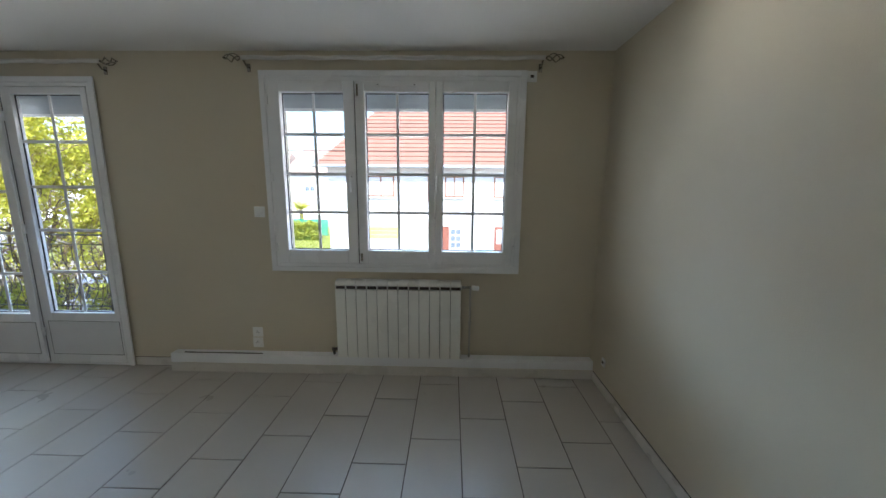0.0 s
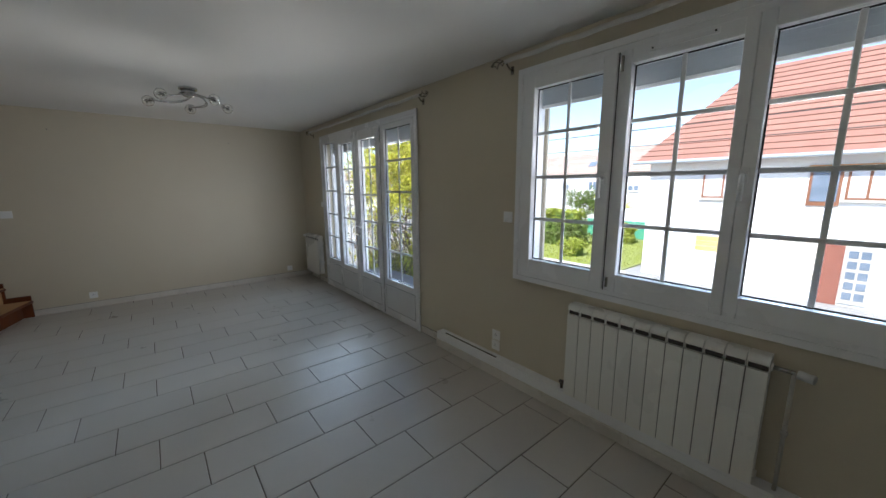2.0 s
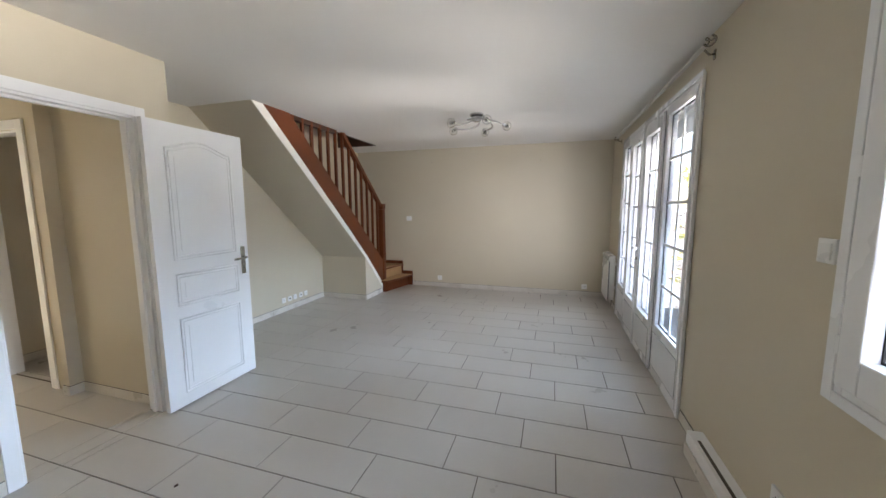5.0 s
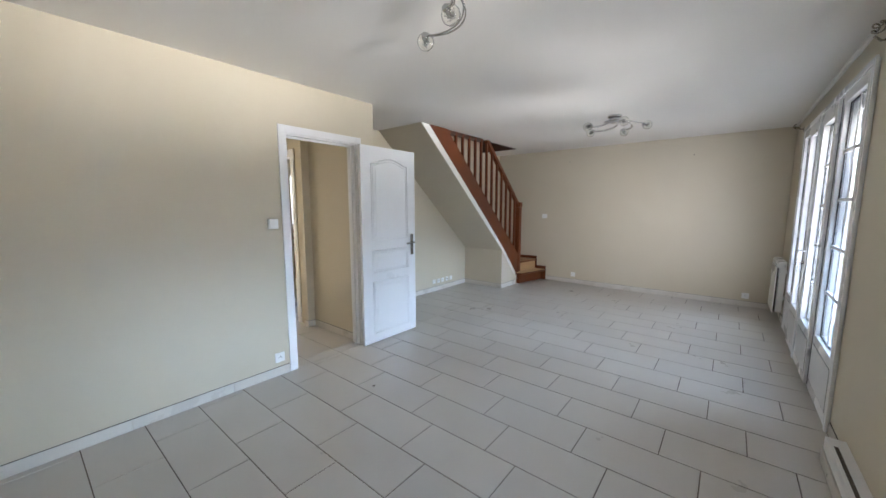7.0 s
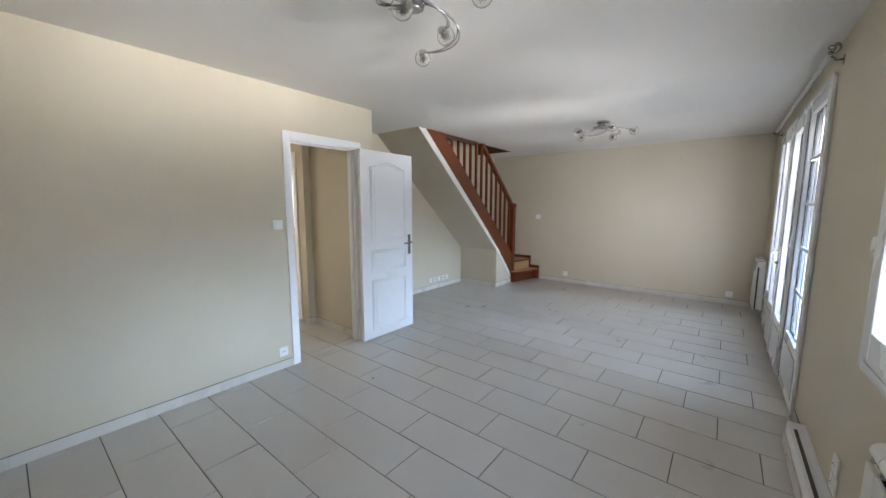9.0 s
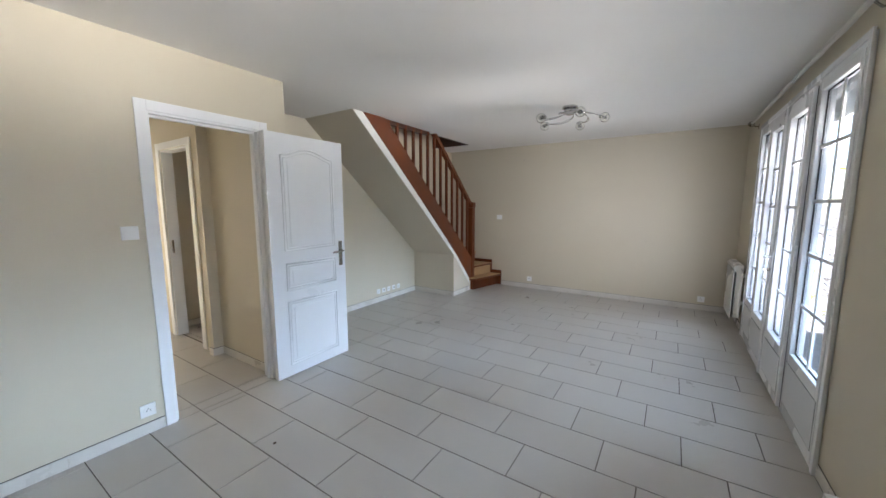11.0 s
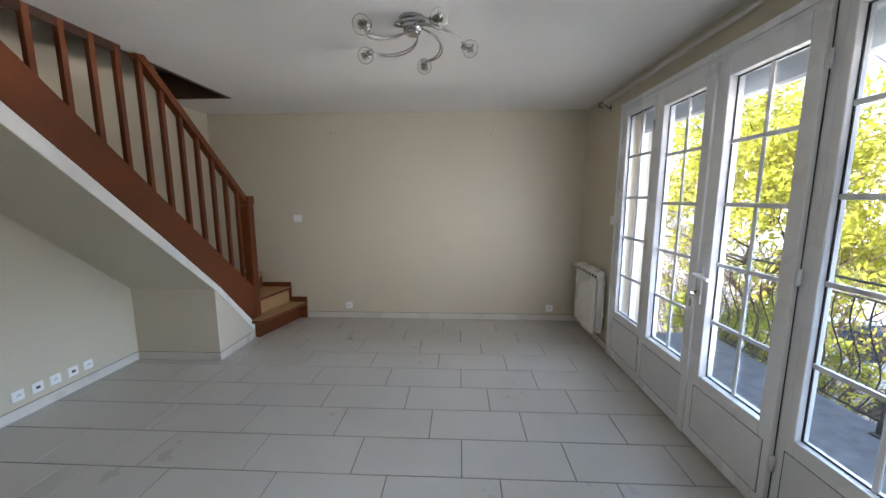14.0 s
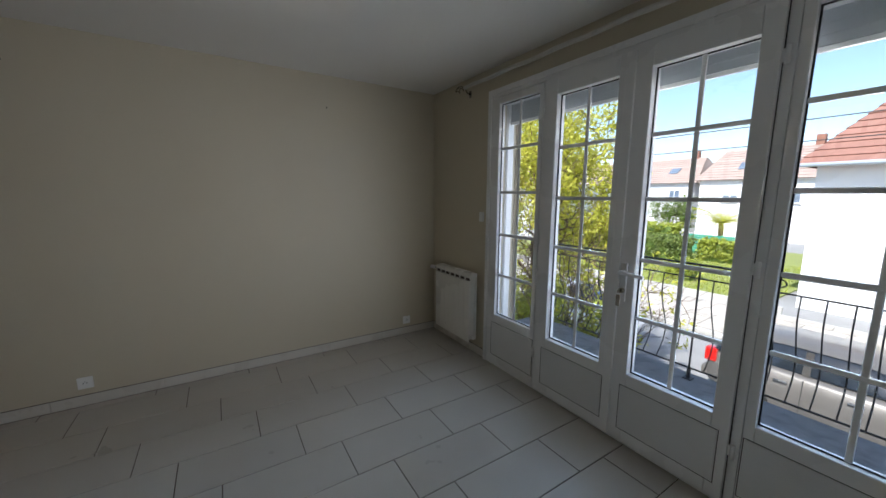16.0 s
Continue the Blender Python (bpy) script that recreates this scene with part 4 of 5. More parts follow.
# hall door
fr = thing("door_frame", ((DX0 + DX1) / 2, S1, 0), "white painted frame of the hall doorway", "door frame", kind="structure")
for y0, y1 in ((S1, S1 + 0.012), (S1 - 0.132, S1 - 0.12)):
    part("casing", ring(DX0 - 0.052, DX1 + 0.052, 0.0, DZ + 0.055, DX0 + 0.008, DX1 - 0.008, 0.0, DZ - 0.008, y0, y1, 0.003), M["white"], fr)
part("jamb", ring(DX0, DX1, 0.0, DZ - 0.001, DX0 + 0.022, DX1 - 0.022, 0.0, DZ - 0.022, S1 - 0.119, S1 - 0.0005, 0.002), M["white"], fr)
part("stop", ring(DX0 + 0.022, DX1 - 0.022, 0.0, DZ - 0.022, DX0 + 0.036, DX1 - 0.036, 0.0, DZ - 0.036, S1 - 0.075, S1 - 0.045, 0.002), M["white"], fr)


def panelled_leaf(width=0.745, height=2.0):
    """A moulded door leaf from its hinge edge at the origin along +x; faces at y 0 and 0.04."""
    o = thing("door_2", (0, 0, 0), "white panelled hall door, standing open", "door", kind="structure")
    lf = part("leaf", boxm(0, width, 0, 0.04, 0, height, bevel=0.003), M["white"], o)

    def outline(u0, u1, z0, z1, arch):
        pts = [(u0, z0), (u1, z0), (u1, z1)]
        if arch:
            for i in range(1, 20):
                t = i / 20
                u = u1 + (u0 - u1) * t
                pts.append((u, z1 + arch * (0.5 - 0.5 * math.cos(2 * math.pi * t)) ** 0.8))
        pts.append((u0, z1))
        return pts

    for u0, u1, z0, z1, arch in ((0.125, 0.625, 1.065, 1.83, 0.062), (0.125, 0.625, 0.735, 0.955, 0.0), (0.125, 0.625, 0.095, 0.635, 0.0)):
        for face, s in ((0.0, -1), (0.04, 1)):
            pts = outline(u0, u1, z0, z1, arch)
            bm = bm_new()
            tube(bm, [(u, face + s * 0.001, z) for u, z in pts], 0.008, 6, closed=True)
            cu, cz = (u0 + u1) / 2, (z0 + z1) / 2
            tube(bm, [(cu + (u - cu) * (1 - 0.042 / (u1 - u0)), face, cz + (z - cz) * (1 - 0.042 / (z1 - z0))) for u, z in pts], 0.0055, 6, closed=True)
            part("moulding", bm, M["white"], lf)
            bm = bm_new()
            inner = [(cu + (u - cu) * (1 - 0.11 / (u1 - u0)), cz + (z - cz) * (1 - 0.11 / (z1 - z0))) for u, z in pts]
            prism(inner, "y", face - 0.0005 * s, face + s * 0.003, bm)
            part("raised_panel", bm, M["white"], lf)
    for face, s in ((0.0, -1), (0.04, 1)):
        pl = part("handle_plate", boxm(width - 0.078, width - 0.038, face, face + s * 0.007, 0.87, 1.10, bevel=0.003), M["steel"], lf, "satin nickel handle plate")
        bm = bm_new()
        hx = width - 0.058
        tube(bm, [(hx, face + s * 0.006, 1.01), (hx, face + s * 0.045, 1.01), (hx - 0.012, face + s * 0.05, 1.01), (hx - 0.12, face + s * 0.05, 1.005)], 0.009, 10)
        part("lever", bm, M["steel"], pl, "satin nickel lever")
        part("keyhole", boxm(hx - 0.004, hx + 0.004, face + s * 0.0071, face + s * 0.008, 0.91, 0.93), M["dark"], pl)
    for z in (0.22, 1.0, 1.78):
        bm = bm_new()
        cyl(bm, (-0.006, 0.036, z - 0.045), (-0.006, 0.036, z + 0.045), 0.008, 10)
        part("hinge", bm, M["white"], o)
    return o


leaf = panelled_leaf()
leaf.location = (-1.640, -0.402, 0.013)
leaf.rotation_euler = (0, 0, radians(180))

# doorway in the hall, the translucent pane at its end and the iron scrolls
fr = thing("door_frame", (-1.655, -2.04, 0), "white painted frame of a doorway in the hall", "door frame", kind="structure")
bm = bm_new()
box(bm, -1.655, -1.640, -2.44, -2.365, 0.0, 2.09, bevel=0.003)
box(bm, -1.655, -1.640, -1.715, -1.64, 0.0, 2.09, bevel=0.003)
box(bm, -1.655, -1.640, -2.365, -1.715, 2.022, 2.09, bevel=0.003)
part("casing", bm, M["white"], fr)
bm = bm_new()
box(bm, -1.76, -1.656, -2.36, -2.345, 0.0, 2.019)
box(bm, -1.76, -1.656, -1.735, -1.72, 0.0, 2.019)
box(bm, -1.76, -1.656, -2.344, -1.736, 2.004, 2.019)
part("jamb", bm, M["white"], fr)
part("strike_plate", boxm(-1.70, -1.68, -2.3445, -2.343, 0.93, 1.07), M["steel"], fr, "steel strike plate")

# added sunlit pane that stands in for the bright surface behind the railing
gw = thing("hall_end_pane", (-0.95, HS, 0), "tall added translucent pane standing in for the bright surface at the end of the hall", "window", kind="structure")
part("pane", boxm(-1.654, -0.352, HS - 0.062, HS - 0.054, 0.06, C - 0.002), M["hall_pane"], gw, "translucent sheet, bright from the sun behind it")
part("kerb", boxm(-1.654, -0.352, HS - 0.07, HS - 0.005, 0.001, 0.06, bevel=0.004), M["skirt"], gw, "low beige tiled kerb")
ir = thing("iron_railing", (-1.0, HS + 0.03, 0), "black wrought iron railing with scrolls at the end of the hall", "railing")
yr = HS + 0.035
for z in (0.17, 0.885, 0.99):
    bm = bm_new()
    cyl(bm, (-1.652, yr, z), (-0.352, yr, z), 0.007, 8)
    part("bar", bm, M["iron"], ir)
    part("bracket", boxm(-1.654, -1.648, yr - 0.016, yr + 0.016, z - 0.03, z + 0.03, bevel=0.002), M["iron"], ir)
for cx in (-1.46, -1.0, -0.6):
    pts = [(cx - 0.045 - 0.028 * math.cos(a) * 0.9 - 0.004 * a, yr, 0.835 + 0.03 * math.sin(a)) for a in (-1.2, -0.6, 0.0, 0.5)]
    pts += [(cx + 0.005 - 0.055 * math.cos(a), yr, 0.835 + 0.045 * math.sin(a)) for a in (0.9, 1.3, 1.7, 2.1, 2.5, 2.9, 3.2)]
    pts += [(cx + 0.045, yr, 0.75), (cx + 0.01, yr, 0.60), (cx - 0.03, yr, 0.42), (cx - 0.055, yr, 0.28)]
    pts += [(cx - 0.005 - 0.055 * math.cos(a), yr, 0.225 - 0.05 * math.sin(a)) for a in (0.0, 0.5, 1.0, 1.5, 2.0, 2.5, 3.0, 3.5)]
    bm = bm_new()
    tube(bm, pts, 0.006, 6)
    part("scroll", bm, M["iron"], ir)
    bm = bm_new()
    tube(bm, [(cx - 0.12, yr, 0.89), (cx + 0.05, yr, 0.985)], 0.005, 6)
    part("brace", bm, M["iron"], ir)

# far room: window and a red-brown chair
w2 = thing("window_2", (-3.6, -5.4, 0.95), "white window of the far room, bright with daylight", "window", kind="structure")
part("frame", ring(-4.1, -3.1, 0.95, 2.15, -4.03, -3.17, 1.02, 2.08, -5.40, -5.34, 0.004), M["upvc"], w2)
g = part("pane", boxm(-4.035, -3.165, -5.38, -5.374, 1.015, 2.085), M["glass"], w2)
g.visible_shadow = False


def wooden_chair(x, y, label):
    o = thing("wooden_chair", (x, y, 0), label, "chair")
    part("seat", boxm(x - 0.21, x + 0.21, y - 0.21, y + 0.21, 0.44, 0.47, bevel=0.012), M["tread"], o, "straw-coloured seat")
    for dx in (-0.19, 0.19):
        part("leg", boxm(x + dx - 0.018, x + dx + 0.018, y + 0.165, y + 0.20, 0, 0.44, bevel=0.005), M["red_wood"], o)
        part("back_post", boxm(x + dx - 0.018, x + dx + 0.018, y - 0.20, y - 0.165, 0, 0.98, bevel=0.005), M["red_wood"], o)
        part("stretcher", boxm(x + dx - 0.010, x + dx + 0.010, y - 0.165, y + 0.165, 0.20, 0.225), M["red_wood"], o)
    for z in (0.62, 0.77, 0.91):
        part("back_slat", boxm(x - 0.172, x + 0.172, y - 0.192, y - 0.172, z - 0.03, z + 0.03, bevel=0.005), M["red_wood"], o)
    return o


wooden_chair(-3.18, -4.45, "red-brown wooden chair with a straw seat in the far room")


# ---- outside: balcony ----
structure("balcony_slab", boxm(-5.75, -2.05, OUT + 0.002, 4.32, -0.22, -0.035, bevel=0.006), M["concrete"], "dark weathered concrete balcony floor", "balcony")


def railing():
    y, x0, x1, top, low = 4.20, -5.70, -2.10, 0.915, 0.06
    o = thing("balcony_railing", ((x0 + x1) / 2, y, -0.035), "black wrought iron balcony railing with bellied bars", "railing", kind="structure")
    for z, r in ((top, 0.009), (top - 0.11, 0.006), (low, 0.008)):
        bm = bm_new()
        cyl(bm, (x0, y, z), (x1, y, z), r, 8)
        part("rail", bm, M["iron"], o)
    for x in (x0, -4.0, x1):
        bm = bm_new()
        w = 0.006 if x == -4.0 else 0.012
        box(bm, x - w, x + w, y - w, y + w, low, top, bevel=0.002)
        box(bm, x - 0.012, x + 0.012, y - 0.012, y + 0.012, -0.035, low, bevel=0.003)
        box(bm, x - 0.03, x + 0.03, y - 0.03, y + 0.03, -0.036, -0.025)
        part("post", bm, M["iron"], o)
    n = 30
    zs = [0.06, 0.12, 0.19, 0.27, 0.36, 0.45, 0.54, 0.63, 0.72, 0.805]
    belly = [0.0, 0.05, 0.095, 0.115, 0.10, 0.06, 0.02, -0.008, -0.01, 0.0]
    for i in range(1, n):
        x = x0 + (x1 - x0) * i / n
        if abs(x + 4.0) < 0.03:
            continue
        bm = bm_new()
        tube(bm, [(x, y + b, z) for b, z in zip(belly, zs)], 0.005, 6)
        part("bar", bm, M["iron"], o)
    # scrolls between the two upper rails
    for k, cx in enumerate((-5.25, -4.45, -3.55, -2.65)):
        bm = bm_new()
        tube(bm, [(cx + (0.02 + 0.0026 * i) * math.cos(i * 0.5), y, top - 0.05 + (0.014 + 0.0014 * i) * math.sin(i * 0.5)) for i in range(18)], 0.005, 6)
        tube(bm, [(cx - 0.30, y, top - 0.012), (cx - 0.18, y, top - 0.05), (cx - 0.08, y, top - 0.088), (cx - 0.02, y, top - 0.09)], 0.005, 6)
        part("scroll", bm, M["iron"], o)


railing()

# ---- outside: street and gardens ----
gb = bm_new()
box(gb, -900, 900, OUT - 900, 900, GROUND - 0.5, GROUND)
structure("ground", gb, M["asphalt"], "pale sunlit asphalt street and yard", "ground")
structure("lawn", boxm(-26, -7.2, 17.2, 36, GROUND, GROUND + 0.06), M["lawn"], "sunlit green lawn of the garden opposite", "lawn")
structure("kerb", boxm(-60, 40, 13.0, 13.16, GROUND, GROUND + 0.13, bevel=0.015), M["kerb"], "pale stone kerb along the street", "kerb")
pv = tagged(new("pavement"), "pale stone paved footpath across the street", "pavement", kind="structure")
pv.location = (-10, 15, GROUND)
structure("pavement_bed", boxm(-60, 40, 13.162, 17.0, GROUND + 0.001, GROUND + 0.105), M["kerb"], "sandy bed of the footpath", "pavement")
rnd = random.Random(4)
slab_meshes = []
for k in range(4):
    bm = bm_new()
    w, d = 0.30 + 0.05 * k, 0.27
    box(bm, -w, w, -d, d, 0, 0.03, bevel=0.012, seg=1)
    me = bpy.data.meshes.new("slab")
    bm.to_mesh(me)
    bm.free()
    me.materials.append(M["slab"])
    slab_meshes.append(me)
for r in range(6):
    x = -19.0 + rnd.random() * 0.4
    while x < -0.5:
        k = rnd.randrange(4)
        w = 0.30 + 0.05 * k
        ob = new("slab", slab_meshes[k])
        ob.parent = pv
        ob.location = (x + w + 10, 13.55 + r * 0.58 - 15, 0.105)
        ob.rotation_euler = (0, 0, rnd.uniform(-0.02, 0.02))
        x += 2 * w + 0.03
structure("garden_wall", boxm(-22, -6.4, 17.0, 17.18, GROUND, GROUND + 0.34, bevel=0.02), M["kerb"], "low pale stone garden edging", "wall")


def leaf_cloud(rng, centres, radii, count, size, squash=1.0):
    """Many small bent leaves scattered in the given clumps."""
    verts, faces = [], []
    weights = np.array([r ** 2.2 for r in radii])
    pick = rng.choice(len(centres), count, p=weights / weights.sum())
    for i in pick:
        c, r = centres[i], radii[i]
        d = rng.normal(size=3)
        d /= np.linalg.norm(d)
        p = np.array(c) + d * r * rng.uniform(0.45, 1.0) * np.array([1, 1, squash])
        a = rng.normal(size=3)
        a /= np.linalg.norm(a)
        b = np.cross(a, rng.normal(size=3))
        b /= np.linalg.norm(b)
        s = size * rng.uniform(0.6, 1.4)
        k = len(verts)
        verts += [tuple(p - a * s), tuple(p + b * s * 0.42), tuple(p + a * s), tuple(p - b * s * 0.42 + np.cross(a, b) * s * 0.15)]
        faces += [(k, k + 1, k + 2), (k, k + 2, k + 3)]
    return verts, faces


def leaves(name, parent, mat, rng, centres, radii, count, size, squash=1.0, label=""):
    v, f = leaf_cloud(rng, centres, radii, count, size, squash)
    o = Vector(parent_origin(parent))
    me = bpy.data.meshes.new(name)
    me.from_pydata([(a - o.x, b - o.y, c - o.z) for a, b, c in v], [], f)
    me.materials.append(mat)
    ob = new(name, me)
    ob.parent = parent
    if label:
        ob["label"] = label
    return ob


def branching(bm, rng, p, d, length, r, depth, tips):
    pts = [p]
    q = p.copy()
    for i in range(4):
        d = (d + Vector(rng.normal(size=3)) * 0.16 + Vector((0, 0, 0.05))).normalized()
        q = q + d * length / 4
        pts.append(q.copy())
    tube(bm, pts, r, 6, r_end=r * 0.55)
    if depth == 0:
        tips.append(q)
        return
    for k in range(3 if depth > 1 else 4):
        nd = (d + Vector(rng.normal(size=3)) * 0.62).normalized()
        branching(bm, rng, pts[-1 - (k % 2)], nd, length * rng.uniform(0.55, 0.8), r * 0.55, depth - 1, tips)


def garden_tree(x, y, height, spread, mat, label, seed, count, size, bare=0.0, depth=3):
    rng = np.random.default_rng(seed)
    o = thing("tree", (x, y, GROUND), label, "tree")
    bm, tips = bm_new(), []
    base = Vector((x, y, GROUND))
    tube(bm, [base, base + Vector((0.05, 0, height * 0.18)), base + Vector((0.0, 0.06, height * 0.34))], 0.11, 10, r_end=0.075)
    fork = base + Vector((0, 0.06, height * 0.34))
    for k in range(6):
        a = k * 1.05 + rng.uniform(-0.3, 0.3)
        branching(bm, rng, fork, Vector((math.cos(a) * 0.6, math.sin(a) * 0.6, rng.uniform(0.5, 1.0))).normalized(), height * (0.10 + 0.06 * spread), 0.032, depth, tips)
    part("trunk", bm, M["bark"], o, "grey-brown trunk and limbs")
    cs, rs = [], []
    for t in tips:
        dx, dy = t.x - x, t.y - y
        far = math.hypot(dx, dy) / spread
        if far < 1.1 and GROUND + height * 0.25 < t.z < GROUND + height * 1.02:
            if bare and t.x < x - 0.2 and rng.random() < bare:
                continue
            cs.append(tuple(t))
            rs.append(rng.uniform(0.16, 0.42) * spread / 1.8)
    # fine hanging twigs all through the crown, the lower ones nearly bare
    twigs = bm_new()
    for _ in range(420):
        a, r = rng.uniform(0, 2 * math.pi), math.sqrt(rng.random())
        p = Vector((x - 0.45 + 1.75 * spread * 0.8 * r * math.cos(a), y + spread * r * math.sin(a), GROUND + height * rng.uniform(0.22, 0.88)))
        d = Vector((rng.normal() * 0.7, rng.normal() * 0.7, rng.uniform(-0.3, 0.9))).normalized()
        pts = [p]
        for k in range(3):
            d = (d + Vector(rng.normal(size=3)) * 0.3).normalized()
            pts.append(pts[-1] + d * rng.uniform(0.14, 0.32))
        tube(twigs, pts, rng.uniform(0.005, 0.010), 4, r_end=0.003)
        for q in pts[1:]:
            if rng.random() < (0.7 if q.z > GROUND + height * 0.55 else 0.16):
                cs.append(tuple(q))
                rs.append(rng.uniform(0.08, 0.26) * spread / 1.35)
    part("twigs", twigs, M["bark"], o, "fine brown twigs")
    leaves("crown", o, mat, rng, cs, rs, count, size)
    return o


garden_tree(-7.7, 6.35, 6.7, 1.35, M["leaf"], "yellow-green leafy tree with bare twigs beside the balcony", 11, 24000, 0.046, 0.35, 4)
# low green shrub below the same corner
sb = thing("shrub", (-6.9, 5.4, GROUND), "leafy green shrub below the balcony", "shrub")
rng = np.random.default_rng(5)
bm = bm_new()
for k in range(9):
    a = k * 0.7
    tube(bm, [(-6.9, 5.4, GROUND), (-6.9 + 0.5 * math.cos(a), 5.4 + 0.5 * math.sin(a), GROUND + 1.2), (-6.9 + 1.0 * math.cos(a), 5.4 + 0.9 * math.sin(a), GROUND + 2.3 + 0.2 * (k % 3))], 0.022, 6, r_end=0.006)
part("stems", bm, M["bark"], sb)
leaves("foliage", sb, M["hedge_light"], rng, [(-6.9 + rng.uniform(-0.9, 0.9), 5.4 + rng.uniform(-0.8, 0.8), GROUND + rng.uniform(0.9, 2.6)) for _ in range(26)], [rng.uniform(0.2, 0.4) for _ in range(26)], 4200, 0.06)


def twiggy_shrub(x, y, height, spread, seed):
    """A shrub of thin arching stems with few leaves."""
    rng = np.random.default_rng(seed)
    o = thing("shrub", (x, y, GROUND), "half-bare shrub with thin grey-brown twigs below the balcony", "shrub")
    bm, tips = bm_new(), []
    for k in range(46):
        a, lean = rng.uniform(0, 2 * math.pi), rng.uniform(0.15, 1.0)
        p, d = Vector((x + 0.15 * math.cos(a), y + 0.15 * math.sin(a), GROUND)), Vector((math.cos(a) * lean * spread / height, math.sin(a) * lean * spread / height, 1.0)).normalized()
        pts, step = [p], height * rng.uniform(0.72, 1.05) / 7
        for i in range(7):
            d = (d + Vector(rng.normal(size=3)) * 0.09 + Vector((math.cos(a), math.sin(a), -0.35)) * 0.035).normalized()
            pts.append(pts[-1] + d * step)
        tube(bm, pts, 0.011, 5, r_end=0.003)
        for i in range(3, 8):
            for _ in range(4):
                e = (d + Vector(rng.normal(size=3)) * 0.8).normalized()
                q = [pts[i]]
                for _ in range(3):
                    e = (e + Vector(rng.normal(size=3)) * 0.25).normalized()
                    q.append(q[-1] + e * rng.uniform(0.08, 0.2))
                tube(bm, q, 0.005, 4, r_end=0.002)
                if rng.random() < 0.35:
                    tips.append(tuple(q[-1]))
    part("stems", bm, M["bark"], o, "thin grey-brown twigs")
    leaves("foliage", o, M["leaf"], rng, tips, [rng.uniform(0.05, 0.14) for _ in tips], 2600, 0.036)
    return o


twiggy_shrub(-6.35, 5.55, 3.55, 1.15, 31)
twiggy_shrub(-8.1, 5.9, 4.2, 1.2, 32)


def hedge(x0, x1, y0, y1, h, mat, label, seed, count, size=0.11):
    rng = np.random.default_rng(seed)
    o = thing("hedge", ((x0 + x1) / 2, (y0 + y1) / 2, GROUND), label, "hedge")
    bm = boxm(x0 + 0.15, x1 - 0.15, y0 + 0.15, y1 - 0.15, GROUND, GROUND + h - 0.15, bevel=0.2)
    part("core", bm, M["leaf_dark"], o)
    cs, rs = [], []
    for _ in range(int(90 * (x1 - x0) / 4)):
        s = rng.random()
        u, v, w = rng.uniform(x0, x1), rng.uniform(y0, y1), rng.uniform(0.1, h)
        if s < 0.45:
            v = y0 + 0.15
        elif s < 0.8:
            w = h - 0.15
        else:
            u = x0 + 0.1 if rng.random() < 0.5 else x1 - 0.1
        cs.append((u, v, GROUND + w))
        rs.append(rng.uniform(0.2, 0.34))
    leaves("foliage", o, mat, rng, cs, rs, count, size)
    return o


hedge(-18.5, -12.1, 22.6, 24.6, 1.7, M["hedge"], "clipped round green hedge beside the lawn", 21, 9000)
hedge(-24, -14.0, 26.0, 27.2, 2.25, M["hedge_light"], "taller light green hedge in the garden", 22, 8000)
hedge(-12.8, -10.4, 26.6, 28.0, 1.35, M["hedge_light"], "light green shrubs in front of the mesh fence", 23, 3500)
hedge(-11.5, -10.2, 19.6, 20.8, 0.95, M["hedge_light"], "small yellow-green shrub on the lawn", 24, 1800, 0.08)

# grass tufts on the lawn
rng = np.random.default_rng(41)
gv, gf = [], []
for _ in range(16000):
    gx, gy = rng.uniform(-22, -7.3), 17.25 + 12 * rng.random() ** 1.5
    a, hgt, wd = rng.uniform(0, 2 * math.pi), rng.uniform(0.05, 0.14), rng.uniform(0.012, 0.03)
    k, lean = len(gv), rng.normal(size=2) * 0.05
    gv += [(gx - wd * math.cos(a), gy - wd * math.sin(a), GROUND + 0.055), (gx + wd * math.cos(a), gy + wd * math.sin(a), GROUND + 0.055), (gx + lean[0], gy + lean[1], GROUND + 0.06 + hgt)]
    gf.append((k, k + 1, k + 2))
me = bpy.data.meshes.new("grass")
me.from_pydata(gv, [], gf)
me.materials.append(M["hedge_light"])
tagged(new("grass", me), "uneven sunlit yellow-green grass on the garden lawn", "grass", kind="stuff")

# green mesh fence
fn = thing("mesh_fence", (-11, 29.6, GROUND), "green mesh garden fence", "fence")
for k in range(5):
    x = -15.0 + k * 1.15
    bm = bm_new()
    cyl(bm, (x, 29.6, GROUND), (x, 29.6, GROUND + 1.5), 0.03, 8)
    part("post", bm, M["net"], fn)
for k in range(4):
    bm = bm_new()
    x = -15.0 + k * 1.15
    for i in range(9):
        box(bm, x + 0.03, x + 1.12, 29.59, 29.61, GROUND + 0.1 + i * 0.15, GROUND + 0.235 + i * 0.15)
    part("mesh_panel", bm, M["net"], fn)


